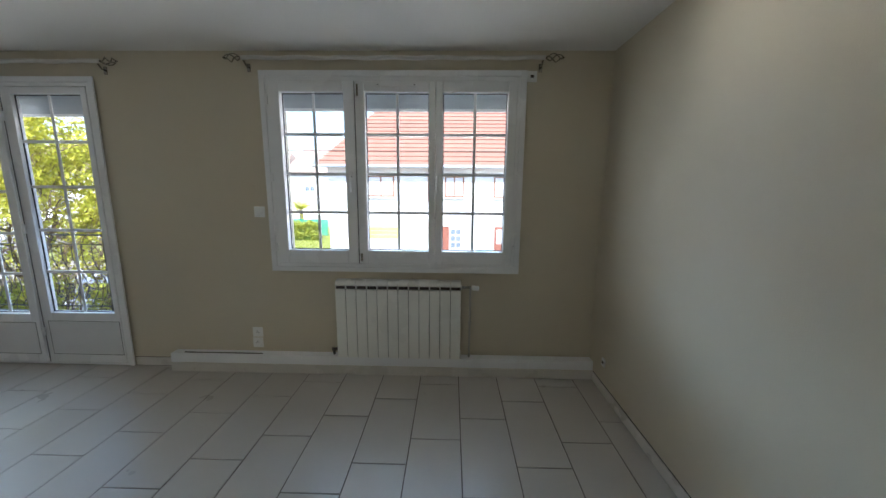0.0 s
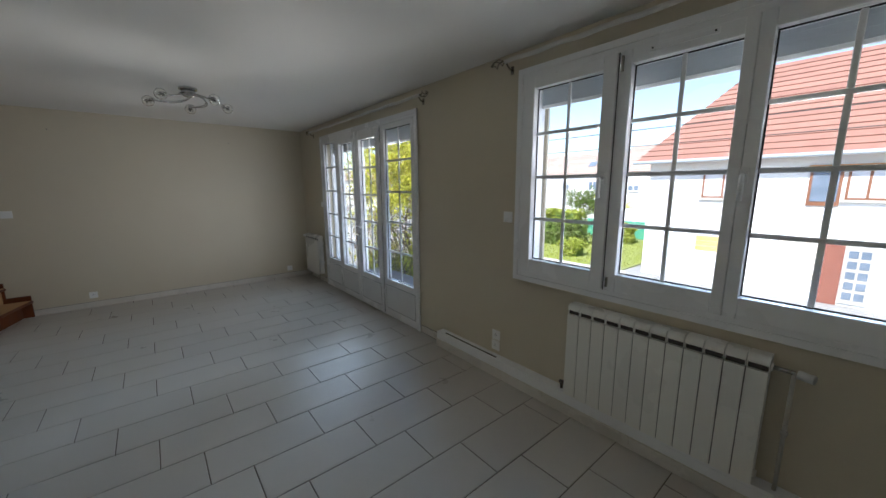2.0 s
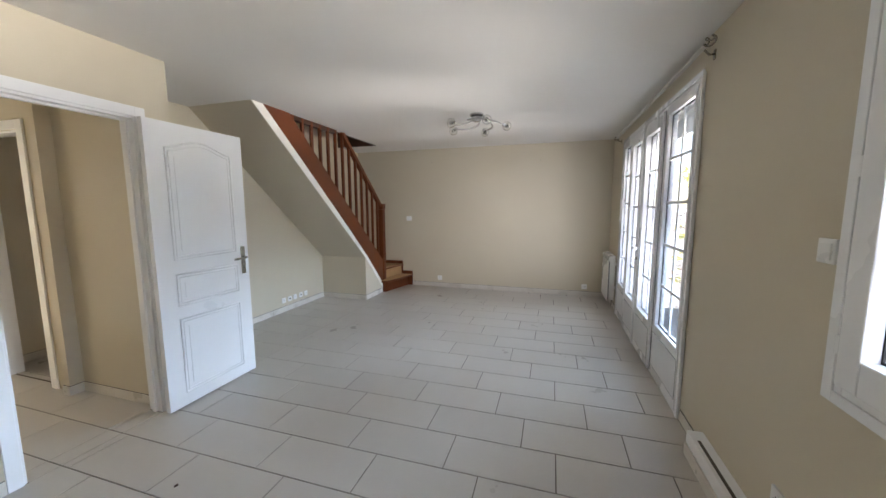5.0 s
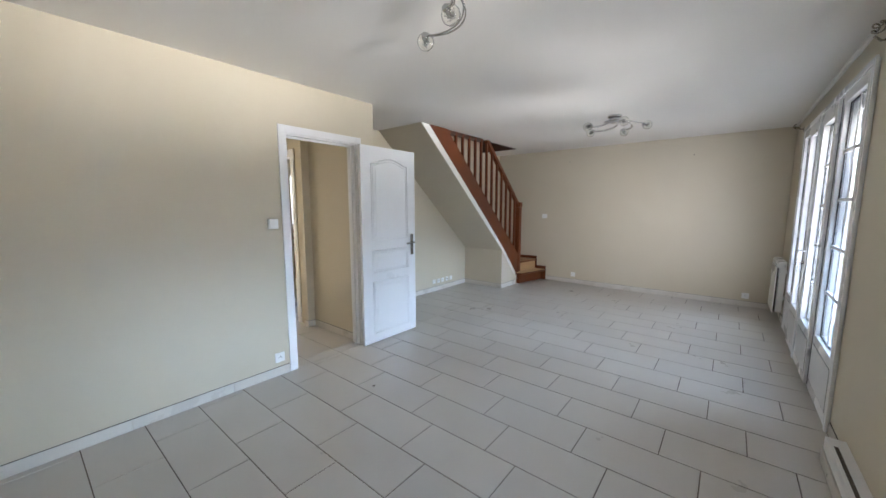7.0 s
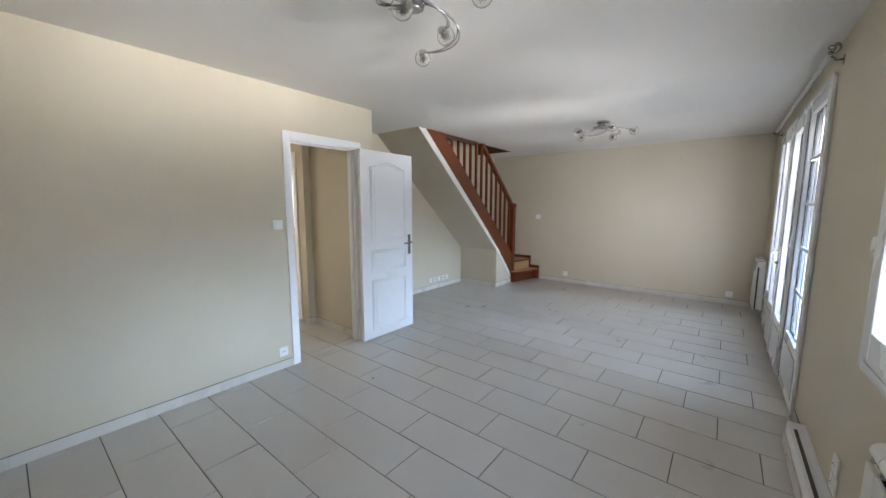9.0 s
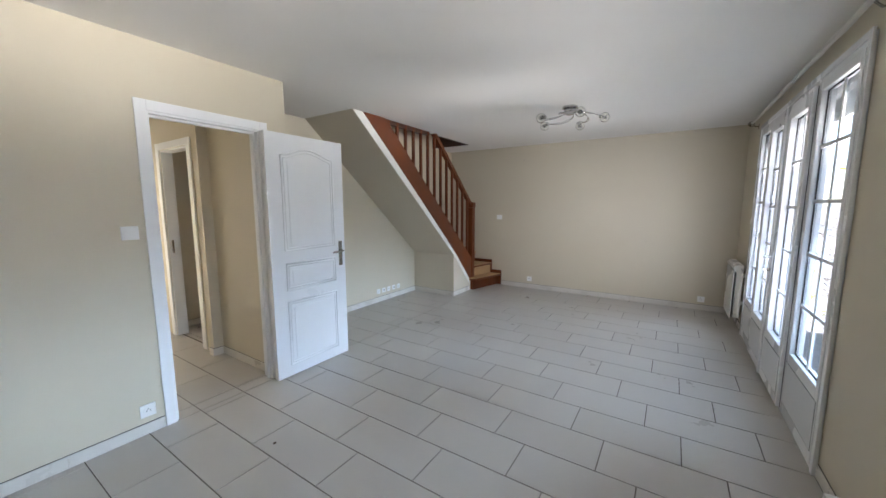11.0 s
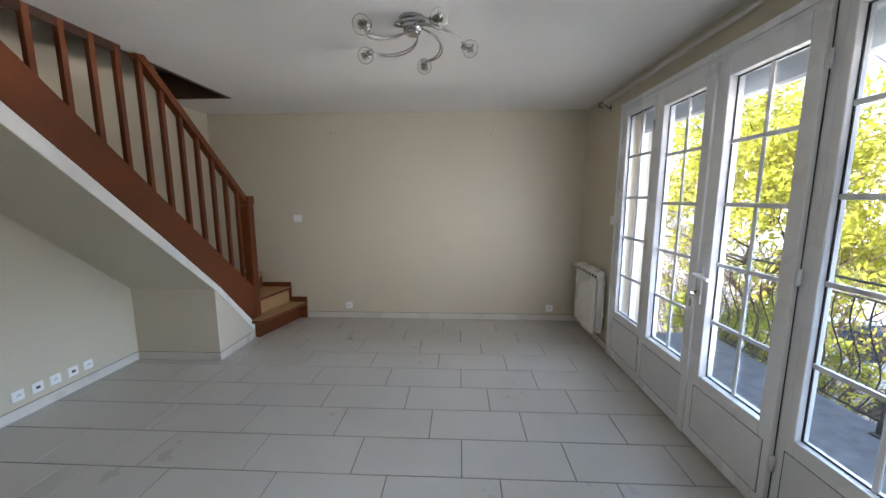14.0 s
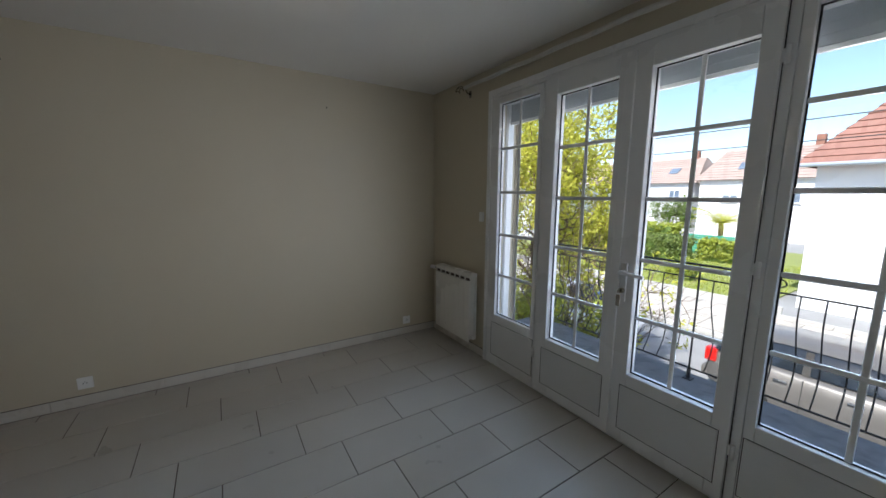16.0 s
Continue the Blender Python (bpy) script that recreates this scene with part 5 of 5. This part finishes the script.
def palm(x, y, h, seed):
    o = thing("palm_tree", (x, y, GROUND), "small palm tree with arching fronds in the garden", "palm")
    rng = np.random.default_rng(seed)
    bm = bm_new()
    tube(bm, [(x, y, GROUND), (x + 0.05, y, GROUND + h * 0.5), (x, y, GROUND + h)], 0.2, 10, r_end=0.16)
    part("trunk", bm, M["bark"], o)
    for k in range(28):
        a = k * 2.4
        el = rng.uniform(0.1, 1.1)
        ln = rng.uniform(2.3, 3.2)
        spine = []
        for i in range(9):
            t = i / 8
            r = ln * t * math.cos(el * (1 - 0.3 * t))
            z = GROUND + h + ln * math.sin(el) * t - 1.25 * t * t
            spine.append(Vector((x + r * math.cos(a), y + r * math.sin(a), z)))
        bm = bm_new()
        tube(bm, spine, 0.018, 4, r_end=0.004)
        for i in range(1, 9):
            d = (spine[i] - spine[i - 1]).normalized()
            s = d.cross(Vector((0, 0, 1))).normalized()
            for q in range(3):
                p = spine[i - 1].lerp(spine[i], q / 3)
                for sg in (-1, 1):
                    L = 0.62 * (1 - 0.5 * i / 9)
                    tip = p + s * sg * L + d * 0.22 - Vector((0, 0, 0.10))
                    v = [bm.verts.new(c) for c in (p, p + d * 0.04, tip)]
                    bm.faces.new(v)
        part("frond", bm, M["leaf"], o)
    return o


palm(-14.2, 33.4, 2.1, 3)
garden_tree(-17.6, 33.8, 4.1, 1.3, M["leaf_dark"], "small dark green garden tree", 17, 3500, 0.10)


# ---- outside: houses ----
def tiled_slope(bm, a, b, c, d, courses, lift=0.05):
    """Tile courses between the eaves a-b and the ridge d-c, each a raised strip."""
    a, b, c, d = Vector(a), Vector(b), Vector(c), Vector(d)
    nrm = (b - a).cross(d - a).normalized()
    if nrm.z < 0:
        nrm = -nrm
    for i in range(courses):
        t0, t1 = i / courses, (i + 1.06) / courses
        p0, p1 = a.lerp(d, t0), b.lerp(c, t0)
        q0, q1 = a.lerp(d, min(t1, 1)), b.lerp(c, min(t1, 1))
        v = [bm.verts.new(p) for p in (p0 + nrm * lift, p1 + nrm * lift, q1 + nrm * 0.008, q0 + nrm * 0.008, p0 - nrm * 0.02, p1 - nrm * 0.02)]
        bm.faces.new((v[0], v[1], v[2], v[3]))
        bm.faces.new((v[4], v[5], v[1], v[0]))


def hip_roof(bm, x0, x1, y0, y1, z, h, inset, courses):
    ym = (y0 + y1) / 2
    r0, r1 = (x0 + inset, ym, z + h), (x1 - inset, ym, z + h)
    tiled_slope(bm, (x0, y0, z), (x1, y0, z), r1, r0, courses)
    tiled_slope(bm, (x1, y1, z), (x0, y1, z), r0, r1, courses)
    tiled_slope(bm, (x0, y1, z), (x0, y0, z), r0, r0, courses)
    tiled_slope(bm, (x1, y0, z), (x1, y1, z), r1, r1, courses)


def house_window(parent, x, y, z, w, h, frame, fill, sill=True, shade=0.0):
    o = part("window", ring(x - w / 2, x + w / 2, z, z + h, x - w / 2 + 0.07, x + w / 2 - 0.07, z + 0.07, z + h - 0.07, y - 0.05, y + 0.02, 0.0), frame, parent)
    part("pane", boxm(x - w / 2 + 0.05, x + w / 2 - 0.05, y - 0.012, y + 0.01, z + 0.05, z + h - 0.05), fill, o)
    part("glazing_bar", boxm(x - 0.035, x + 0.035, y - 0.04, y - 0.013, z + 0.07, z + h - 0.07), frame, o)
    if sill:
        part("sill", boxm(x - w / 2 - 0.08, x + w / 2 + 0.08, y - 0.12, y, z - 0.08, z - 0.002), M["kerb"], o)
    if shade:
        part("blind", boxm(x - w / 2 + 0.06, x + w / 2 - 0.06, y - 0.035, y - 0.02, z + h - 0.07 - shade, z + h - 0.07), M["shutter"], o)
    return o


def neighbour_house():
    y = 19.0
    o = thing("house", (0, y + 4, GROUND), "white rendered two-storey house with a red tiled hip roof", "house")
    ez = 2.55
    part("wall", boxm(-6.5, 8.4, y, y + 8, GROUND, ez), M["render"], o)
    bm = bm_new()
    hip_roof(bm, -7.0, 8.9, y - 0.5, y + 8.5, ez + 0.02, 4.2, 3.1, 17)
    roof = part("roof", bm, M["roof"], o, "red clay tile courses")
    bm = bm_new()
    cyl(bm, (-7.05, y - 0.56, ez), (8.95, y - 0.56, ez), 0.07, 8)
    part("gutter", bm, M["shutter"], o)
    part("eaves_board", boxm(-7.0, 8.9, y - 0.5, y - 0.001, ez - 0.02, ez + 0.015), M["frame_brown"], o)
    part("chimney", boxm(1.55, 2.25, y + 3.5, y + 4.1, ez + 3.2, ez + 4.9), M["brick"], roof, "brown brick chimney")
    for x, w in ((-3.7, 1.4), (0.15, 1.0), (3.0, 1.6), (6.3, 1.4)):
        house_window(o, x, y, 1.02, w, 1.08, M["frame_brown"], M["curtain"])
    sh = part("shutter", boxm(-1.25, -0.45, y - 0.06, y - 0.03, 0.80, 2.12), M["frame_brown"], o)
    part("louvre", boxm(-1.17, -0.53, y - 0.075, y - 0.061, 0.95, 2.0), M["window_dark"], sh)
    part("lintel_blind", boxm(-1.3, 0.75, y - 0.09, y - 0.076, 2.06, 2.20), M["shutter_tan"], o)
    g = part("garage_door", boxm(-4.5, -2.7, y - 0.06, y - 0.02, GROUND, GROUND + 2.1), M["render"], o)
    for i in range(3):
        part("panel", boxm(-4.4, -2.8, y - 0.075, y - 0.061, GROUND + 1.40 + i * 0.22, GROUND + 1.60 + i * 0.22), M["garage"], g, "mustard door panel")
    part("door", boxm(-0.62, -0.10, y - 0.07, y - 0.02, GROUND, GROUND + 2.1), M["door_red"], o)
    part("glass_blocks", boxm(-0.08, 0.60, y - 0.06, y - 0.02, GROUND + 0.1, GROUND + 2.1), M["kerb"], o)
    for i in range(2):
        for k in range(5):
            part("glass_block", boxm(0.0 + i * 0.28, 0.22 + i * 0.28, y - 0.075, y - 0.061, GROUND + 0.25 + k * 0.36, GROUND + 0.5 + k * 0.36), M["window_dark"], o)
    # flat beige patch with a slanting edge beside the door
    part("porch_patch", prism([(-1.9, GROUND + 2.25), (-0.63, GROUND + 2.25), (-0.63, GROUND + 0.75), (-0.9, GROUND + 0.75)], "y", y - 0.05, y - 0.01), M["reveal"], o)
    part("door", boxm(1.4, 2.25, y - 0.06, y - 0.02, GROUND, GROUND + 2.1), M["door_teal"], o)
    dd = part("door", boxm(2.3, 3.3, y - 0.06, y - 0.02, GROUND, GROUND + 2.1), M["door_red"], o)
    for x in (2.42, 2.88):
        part("door_window", boxm(x, x + 0.28, y - 0.075, y - 0.061, GROUND + 1.2, GROUND + 1.95), M["curtain"], dd)
    for yy in (y + 1.6, y + 4.4):
        wn2 = part("window", boxm(-6.56, -6.501, yy - 0.6, yy + 0.6, 0.5, 1.7), M["frame_brown"], o)
        for i in range(8):
            part("slat", boxm(-6.575, -6.561, yy - 0.55, yy + 0.55, 0.56 + i * 0.14, 0.67 + i * 0.14), M["shutter_tan"], wn2)
    return o


neighbour_house()


def far_house(x0, x1, y0, y1, eave, rise, inset, label, windows, mat="roof_far", skylights=()):
    o = thing("house", ((x0 + x1) / 2, (y0 + y1) / 2, GROUND), label, "house", "houses beyond the gardens")
    part("wall", boxm(x0, x1, y0, y1, GROUND, eave), M["render"], o)
    bm = bm_new()
    hip_roof(bm, x0 - 0.4, x1 + 0.4, y0 - 0.4, y1 + 0.4, eave, rise, inset, 12)
    roof = part("roof", bm, M[mat], o)
    part("chimney", boxm(x1 - inset - 1.0, x1 - inset - 0.4, (y0 + y1) / 2 - 0.3, (y0 + y1) / 2 + 0.3, eave + rise - 0.5, eave + rise + 0.8), M["brick"], roof)
    for x, z, w, h, blind in windows:
        house_window(o, x, y0, z, w, h, M["upvc"], M["window_dark"], True, blind)
    for x, t in skylights:
        yy, zz = y0 - 0.4 + (y1 - y0 + 0.8) / 2 * t, eave + rise * t
        part("skylight", prism([(yy - 0.45, zz - 0.30), (yy + 0.45, zz + 0.36), (yy + 0.40, zz + 0.46), (yy - 0.50, zz - 0.20)], "x", x - 0.5, x + 0.5), M["window_dark"], roof)
    return o


far_house(-38, -24.2, 27.5, 36, 2.5, 2.7, 3.6, "white house with a brown hipped roof behind hedges", [(-26.3, 0.2, 1.2, 1.2, 0.8), (-32.8, 0.0, 1.2, 1.2, 0.8), (-36.8, 0.0, 1.4, 1.2, 0)])
far_house(-40, -22, 47, 56, 3.0, 3.2, 1.2, "white terraced house with a brown roof and dormers", [(-37, 1.0, 1.2, 1.2, 0.6), (-33, 1.0, 1.2, 1.2, 0), (-28, 1.0, 1.2, 1.2, 0.4), (-24, 1.0, 1.2, 1.2, 0)], skylights=[(-34, 0.4), (-25, 0.45)])
far_house(-20.2, -11, 44, 53, 3.1, 3.3, 0.9, "white terraced house with a red-brown roof and skylight", [(-17.5, 0.9, 1.3, 1.2, 0.5), (-13, 0.9, 1.3, 1.2, 0)], skylights=[(-17, 0.4), (-13.5, 0.4)])
far_house(-8, 8, 46, 55, 3.4, 3.4, 2.2, "white terraced house with a brown roof", [(-5, 0.9, 1.3, 1.2, 0), (0, 0.9, 1.3, 1.2, 0)])
far_house(-60, -44, 26, 36, 2.6, 3.0, 3.5, "white house with a brown roof beyond the gardens", [(-52, 0.2, 1.3, 1.2, 0), (-48, 0.2, 1.3, 1.2, 0)])

# overhead cables
for y, z, sag in ((11.5, 3.35, 0.25), (12.0, 3.0, 0.3)):
    cb2 = thing("overhead_cable", (-6, y, z), "thin dark overhead cable across the street", "cable")
    bm = bm_new()
    tube(bm, [(-40 + 70 * i / 30, y + 0.03 * i, z - sag * (1 - (2 * i / 30 - 1) ** 2)) for i in range(31)], 0.012, 5)
    part("wire", bm, M["iron"], cb2)
    for px, py in ((-40, y), (30, y + 0.9)):
        bm = bm_new()
        cyl(bm, (px, py, GROUND), (px, py, z + 0.3), 0.10, 10)
        part("pole", bm, M["kerb"], cb2, "pale concrete pole")


# ---- outside: cars ----
def car(x, y, paint, label, heading):
    """A hatchback, its nose towards +x before it is turned."""
    o = thing("car", (0, 0, 0), label, "car", "cars parked below the balcony")
    L = 4.15
    sec = [(-2.05, 0.62, 0.45, 0.90), (-1.98, 0.76, 0.32, 1.00), (-1.6, 0.84, 0.26, 1.02), (-0.9, 0.87, 0.24, 1.00), (0.0, 0.88, 0.24, 0.98), (0.8, 0.87, 0.24, 0.97), (1.3, 0.85, 0.26, 0.93), (1.8, 0.77, 0.30, 0.80), (2.05, 0.62, 0.40, 0.66)]
    bm, rings = bm_new(), []
    for sx, hw, z0, z1 in sec:
        prof = [(-hw * 0.9, z0), (-hw, z0 + 0.14), (-hw * 1.02, (z0 + z1) / 2), (-hw * 0.97, z1 - 0.07), (-hw * 0.88, z1), (0, z1 + 0.03), (hw * 0.88, z1), (hw * 0.97, z1 - 0.07), (hw * 1.02, (z0 + z1) / 2), (hw, z0 + 0.14), (hw * 0.9, z0)]
        rings.append([bm.verts.new((sx, a, b)) for a, b in prof])
    for a, b in zip(rings, rings[1:]):
        for k in range(len(a)):
            bm.faces.new((a[k], a[(k + 1) % len(a)], b[(k + 1) % len(a)], b[k]))
    bm.faces.new(rings[0][::-1])
    bm.faces.new(rings[-1])
    bmesh.ops.recalc_face_normals(bm, faces=bm.faces)
    body = part("body", bm, paint, o, smooth=True)
    cab = [(-1.93, 0.70, 1.00, 1.02), (-1.55, 0.66, 1.01, 1.40), (-0.9, 0.66, 1.01, 1.47), (0.0, 0.66, 1.01, 1.46), (0.35, 0.66, 1.01, 1.38), (1.15, 0.72, 0.97, 0.99)]
    bm, rings = bm_new(), []
    for sx, hw, z0, z1 in cab:
        rings.append([bm.verts.new(p) for p in ((sx, -hw * 1.12, z0), (sx, -hw * 0.94, z1 - 0.05), (sx, -hw * 0.80, z1), (sx, 0, z1 + 0.015), (sx, hw * 0.80, z1), (sx, hw * 0.94, z1 - 0.05), (sx, hw * 1.12, z0))])
    for a, b in zip(rings, rings[1:]):
        for k in range(len(a) - 1):
            bm.faces.new((a[k], a[k + 1], b[k + 1], b[k]))
    bmesh.ops.recalc_face_normals(bm, faces=bm.faces)
    part("glazing", bm, M["car_glass"], o, "dark car windows", smooth=True)
    bm, rings = bm_new(), []
    for sx, hw, z in ((-1.56, 0.63, 1.408), (-0.9, 0.635, 1.482), (0.0, 0.635, 1.472), (0.32, 0.63, 1.398)):
        rings.append([bm.verts.new((sx, a * hw, z + b)) for a, b in ((-1.0, -0.045), (-0.85, 0.004), (0, 0.02), (0.85, 0.004), (1.0, -0.045))])
    for a, b in zip(rings, rings[1:]):
        for k in range(4):
            bm.faces.new((a[k], a[k + 1], b[k + 1], b[k]))
    part("roof", bm, paint, o, smooth=True)
    for s in (-1, 1):
        for x0, x1 in ((-0.62, -0.52), (-1.52, -1.40), (0.30, 0.40)):
            bm = bm_new()
            lean = 0.25 if x0 > 0 else (-0.12 if x0 < -1 else 0.0)
            v = [bm.verts.new(p) for p in ((x0 + lean, s * 0.765, 1.0), (x1 + lean, s * 0.765, 1.0), (x1, s * 0.640, 1.40), (x0, s * 0.640, 1.40))]
            bm.faces.new(v)
            bmesh.ops.solidify(bm, geom=list(bm.faces), thickness=0.02)
            part("pillar", bm, paint, o)
        part("tail_lamp", boxm(-2.05, -1.84, s * 0.62, s * 0.815, 0.74, 1.02, bevel=0.04), M["red_lamp"], o, "red tail lamp")
        part("headlight", boxm(1.72, 1.98, s * 0.48, s * 0.70, 0.62, 0.76, bevel=0.03), M["rim"], o, "clear headlight")
        part("mirror", boxm(0.55, 0.68, s * 0.84, s * 1.00, 0.98, 1.12, bevel=0.03), paint, o)
        for hx in (-0.85, 0.05):
            part("door_handle", boxm(hx - 0.09, hx + 0.09, s * 0.885, s * 0.915, 0.82, 0.85, bevel=0.008), M["rim"], o)
        for gx in (-0.57, 0.55):
            part("door_gap", boxm(gx - 0.004, gx + 0.004, s * 0.80, s * 0.893, 0.36, 0.94), M["dark"], o)
        for wx in (-1.28, 1.28):
            bm = bm_new()
            cyl(bm, (wx, s * 0.70, 0.31), (wx, s * 0.90, 0.31), 0.31, 28)
            tyre = part("tyre", bm, M["tyre"], o)
            bm = bm_new()
            cyl(bm, (wx, s * 0.895, 0.31), (wx, s * 0.912, 0.31), 0.20, 20)
            part("rim", bm, M["rim"], tyre)
    part("bumper", boxm(-2.12, -1.95, -0.72, 0.72, 0.36, 0.58, bevel=0.05), paint, o)
    part("number_plate", boxm(-2.135, -2.121, -0.26, 0.26, 0.44, 0.55), M["plastic"], o)
    o.location = (x, y, GROUND)
    o.rotation_euler = (0, 0, radians(heading))
    return o


car(-3.68, 10.15, M["car"], "grey-beige metallic hatchback parked below the balcony", 0)
car(-9.7, 10.1, M["car_white"], "white hatchback parked behind the tree", 0)

# ---- floor tiles and skirting ----
structure("floor", wall_with_holes(bm_new(), W, E, -0.15, -0.004, -5.3, N, [], "x"), M["grout"], "tiled living room and hall floor, grey-brown joints", "floor")
floor_tiles = bpy.data.objects["floor"]
JOINT = 0.0029
tile_cache = {}


def tile_mesh(w, d, mat, key):
    k = (round(w, 3), round(d, 3), key)
    if k not in tile_cache:
        bm = bm_new()
        c = 0.0012
        lo = [bm.verts.new(p) for p in ((0, 0, -0.0045), (w, 0, -0.0045), (w, d, -0.0045), (0, d, -0.0045))]
        mid = [bm.verts.new(p) for p in ((0, 0, -c), (w, 0, -c), (w, d, -c), (0, d, -c))]
        hi = [bm.verts.new(p) for p in ((c, c, 0), (w - c, c, 0), (w - c, d - c, 0), (c, d - c, 0))]
        bm.faces.new(hi)
        for a, b in ((lo, mid), (mid, hi)):
            for i in range(4):
                bm.faces.new((a[i], a[(i + 1) % 4], b[(i + 1) % 4], b[i]))
        me = bpy.data.meshes.new("tile")
        bm.to_mesh(me)
        bm.free()
        me.materials.append(mat)
        tile_cache[k] = me
    return tile_cache[k]


def lay(x0, x1, y0, y1):
    """Lay the floor's own lattice of 0.3 x 0.6 m tiles, one third offset, cut to a rectangle."""
    k = math.floor((x0 - 0.09) / 0.3)
    while 0.09 + 0.3 * k < x1 - 1e-4:
        a, b = max(0.09 + 0.3 * k, x0), min(0.39 + 0.3 * k, x1)
        ph = 0.555 + 0.2 * k
        n = math.floor((y0 - ph) / 0.6)
        while ph + 0.6 * n < y1 - 1e-4:
            c, d = max(ph + 0.6 * n, y0), min(ph + 0.6 * n + 0.6, y1)
            if b - a > 0.012 and d - c > 0.012:
                ob = new("tile", tile_mesh(b - a - 2 * JOINT, d - c - 2 * JOINT, M["tile"], "t"))
                ob.parent = floor_tiles
                ob.location = (a + JOINT, c + JOINT, 0.0)
            n += 1
        k += 1


lay(W + 0.01, E - 0.002, S1 + 0.0, N - 0.001)
lay(W + 0.01, KX - 0.001, S2 + 0.002, S1)
lay(DX0 + 0.023, DX1 - 0.023, S1 - 0.12, S1)
lay(HX + 0.001, -0.351, HS + 0.001, S1 - 0.12)
lay(-4.79, -1.76, -5.29, S2 - 0.077)
lay(-1.76, HX, -2.345, -1.735)

base = tagged(new("baseboard"), "low beige tiled skirting along the walls", "skirting", kind="structure")


def skirt(x0, y0, x1, y1, nx, ny, first=0.6):
    """Skirting tiles along a wall from one point to the other; (nx, ny) points into the room."""
    length = math.hypot(x1 - x0, y1 - y0)
    ux, uy = (x1 - x0) / length, (y1 - y0) / length
    at, step = 0.0, first
    while at < length - 0.01:
        to = min(at + step, length)
        bm = bm_new()
        a, b = Vector((x0 + ux * (at + 0.001), y0 + uy * (at + 0.001), 0)), Vector((x0 + ux * (to - 0.001), y0 + uy * (to - 0.001), 0))
        q = Vector((nx, ny, 0)) * 0.009
        box(bm, min(a.x, b.x, a.x + q.x), max(a.x, b.x, b.x + q.x), min(a.y, b.y, a.y + q.y), max(a.y, b.y, b.y + q.y), 0.0006, 0.072, bevel=0.0015, seg=1)
        link("skirting_tile", bm, M["skirt"], base)
        at, step = to, 0.6
    # dark strip that draws the shadow line between the tiles' upper edge and the plaster
    q = Vector((nx, ny, 0)) * 0.004
    link("dark_line", boxm(min(x0, x1, x0 + q.x), max(x0, x1, x1 + q.x), min(y0, y1, y0 + q.y), max(y0, y1, y1 + q.y), 0.0722, 0.0750), M["slot"], base, "thin dark strip drawn as the shadow line above the skirting")


skirt(W, -0.345, W, N - 0.002, 1, 0, 0.35)
skirt(W + 0.01, N, FD[0] - 0.014, N, 0, -1)
skirt(FD[1] + 0.014, N, -2.24, N, 0, -1)
skirt(E, S1 + 0.002, E, 2.868, -1, 0, 0.3)
skirt(DX1 + 0.054, S1, E - 0.01, S1, 0, 1, 0.45)
skirt(KX, S1, DX0 - 0.054, S1, 0, 1)
skirt(KX, S2, KX, S1, -1, 0)
skirt(-4.788, S2, KX - 0.01, S2, 0, 1, 0.5)
skirt(-4.79, S2 + 0.01, -4.79, SS - 0.002, 1, 0)
skirt(-4.78, SS - 0.002, -5.30, SS - 0.002, 0, 1)
skirt(HX, S2 + 0.01, HX, S1 - 0.134, 1, 0, 0.55)
skirt(-1.601, S2, HX + 0.001, S2, 0, 1)
skirt(-1.61, S2 - 0.075, -1.61, S2, 1, 0)
skirt(-2.10, -2.60, -1.77, -2.60, 0, 1)

# small marks: nails in the walls, a crumb on the floor
for x, y, z in ((W, 1.888, 2.172), (W, 0.045, 2.205)):
    nl = thing("nail", (x, y, z), "small dark nail standing out of the bare wall", "nail", "nails in the wall")
    bm = bm_new()
    cyl(bm, (x, y, z), (x + 0.018, y, z + 0.004), 0.0025, 6)
    cyl(bm, (x + 0.016, y, z + 0.004), (x + 0.020, y, z + 0.004), 0.005, 8)
    part("shank", bm, M["slot"], nl)
cr = thing("wood_chip", (-1.19, 0.266, 0.0), "tiny dark wood chip lying on the floor tiles", "chip")
part("chip", prism([(-1.202, 0.261), (-1.182, 0.258), (-1.178, 0.267), (-1.196, 0.273)], "z", 0.0002, 0.005), M["darkwood"], cr)
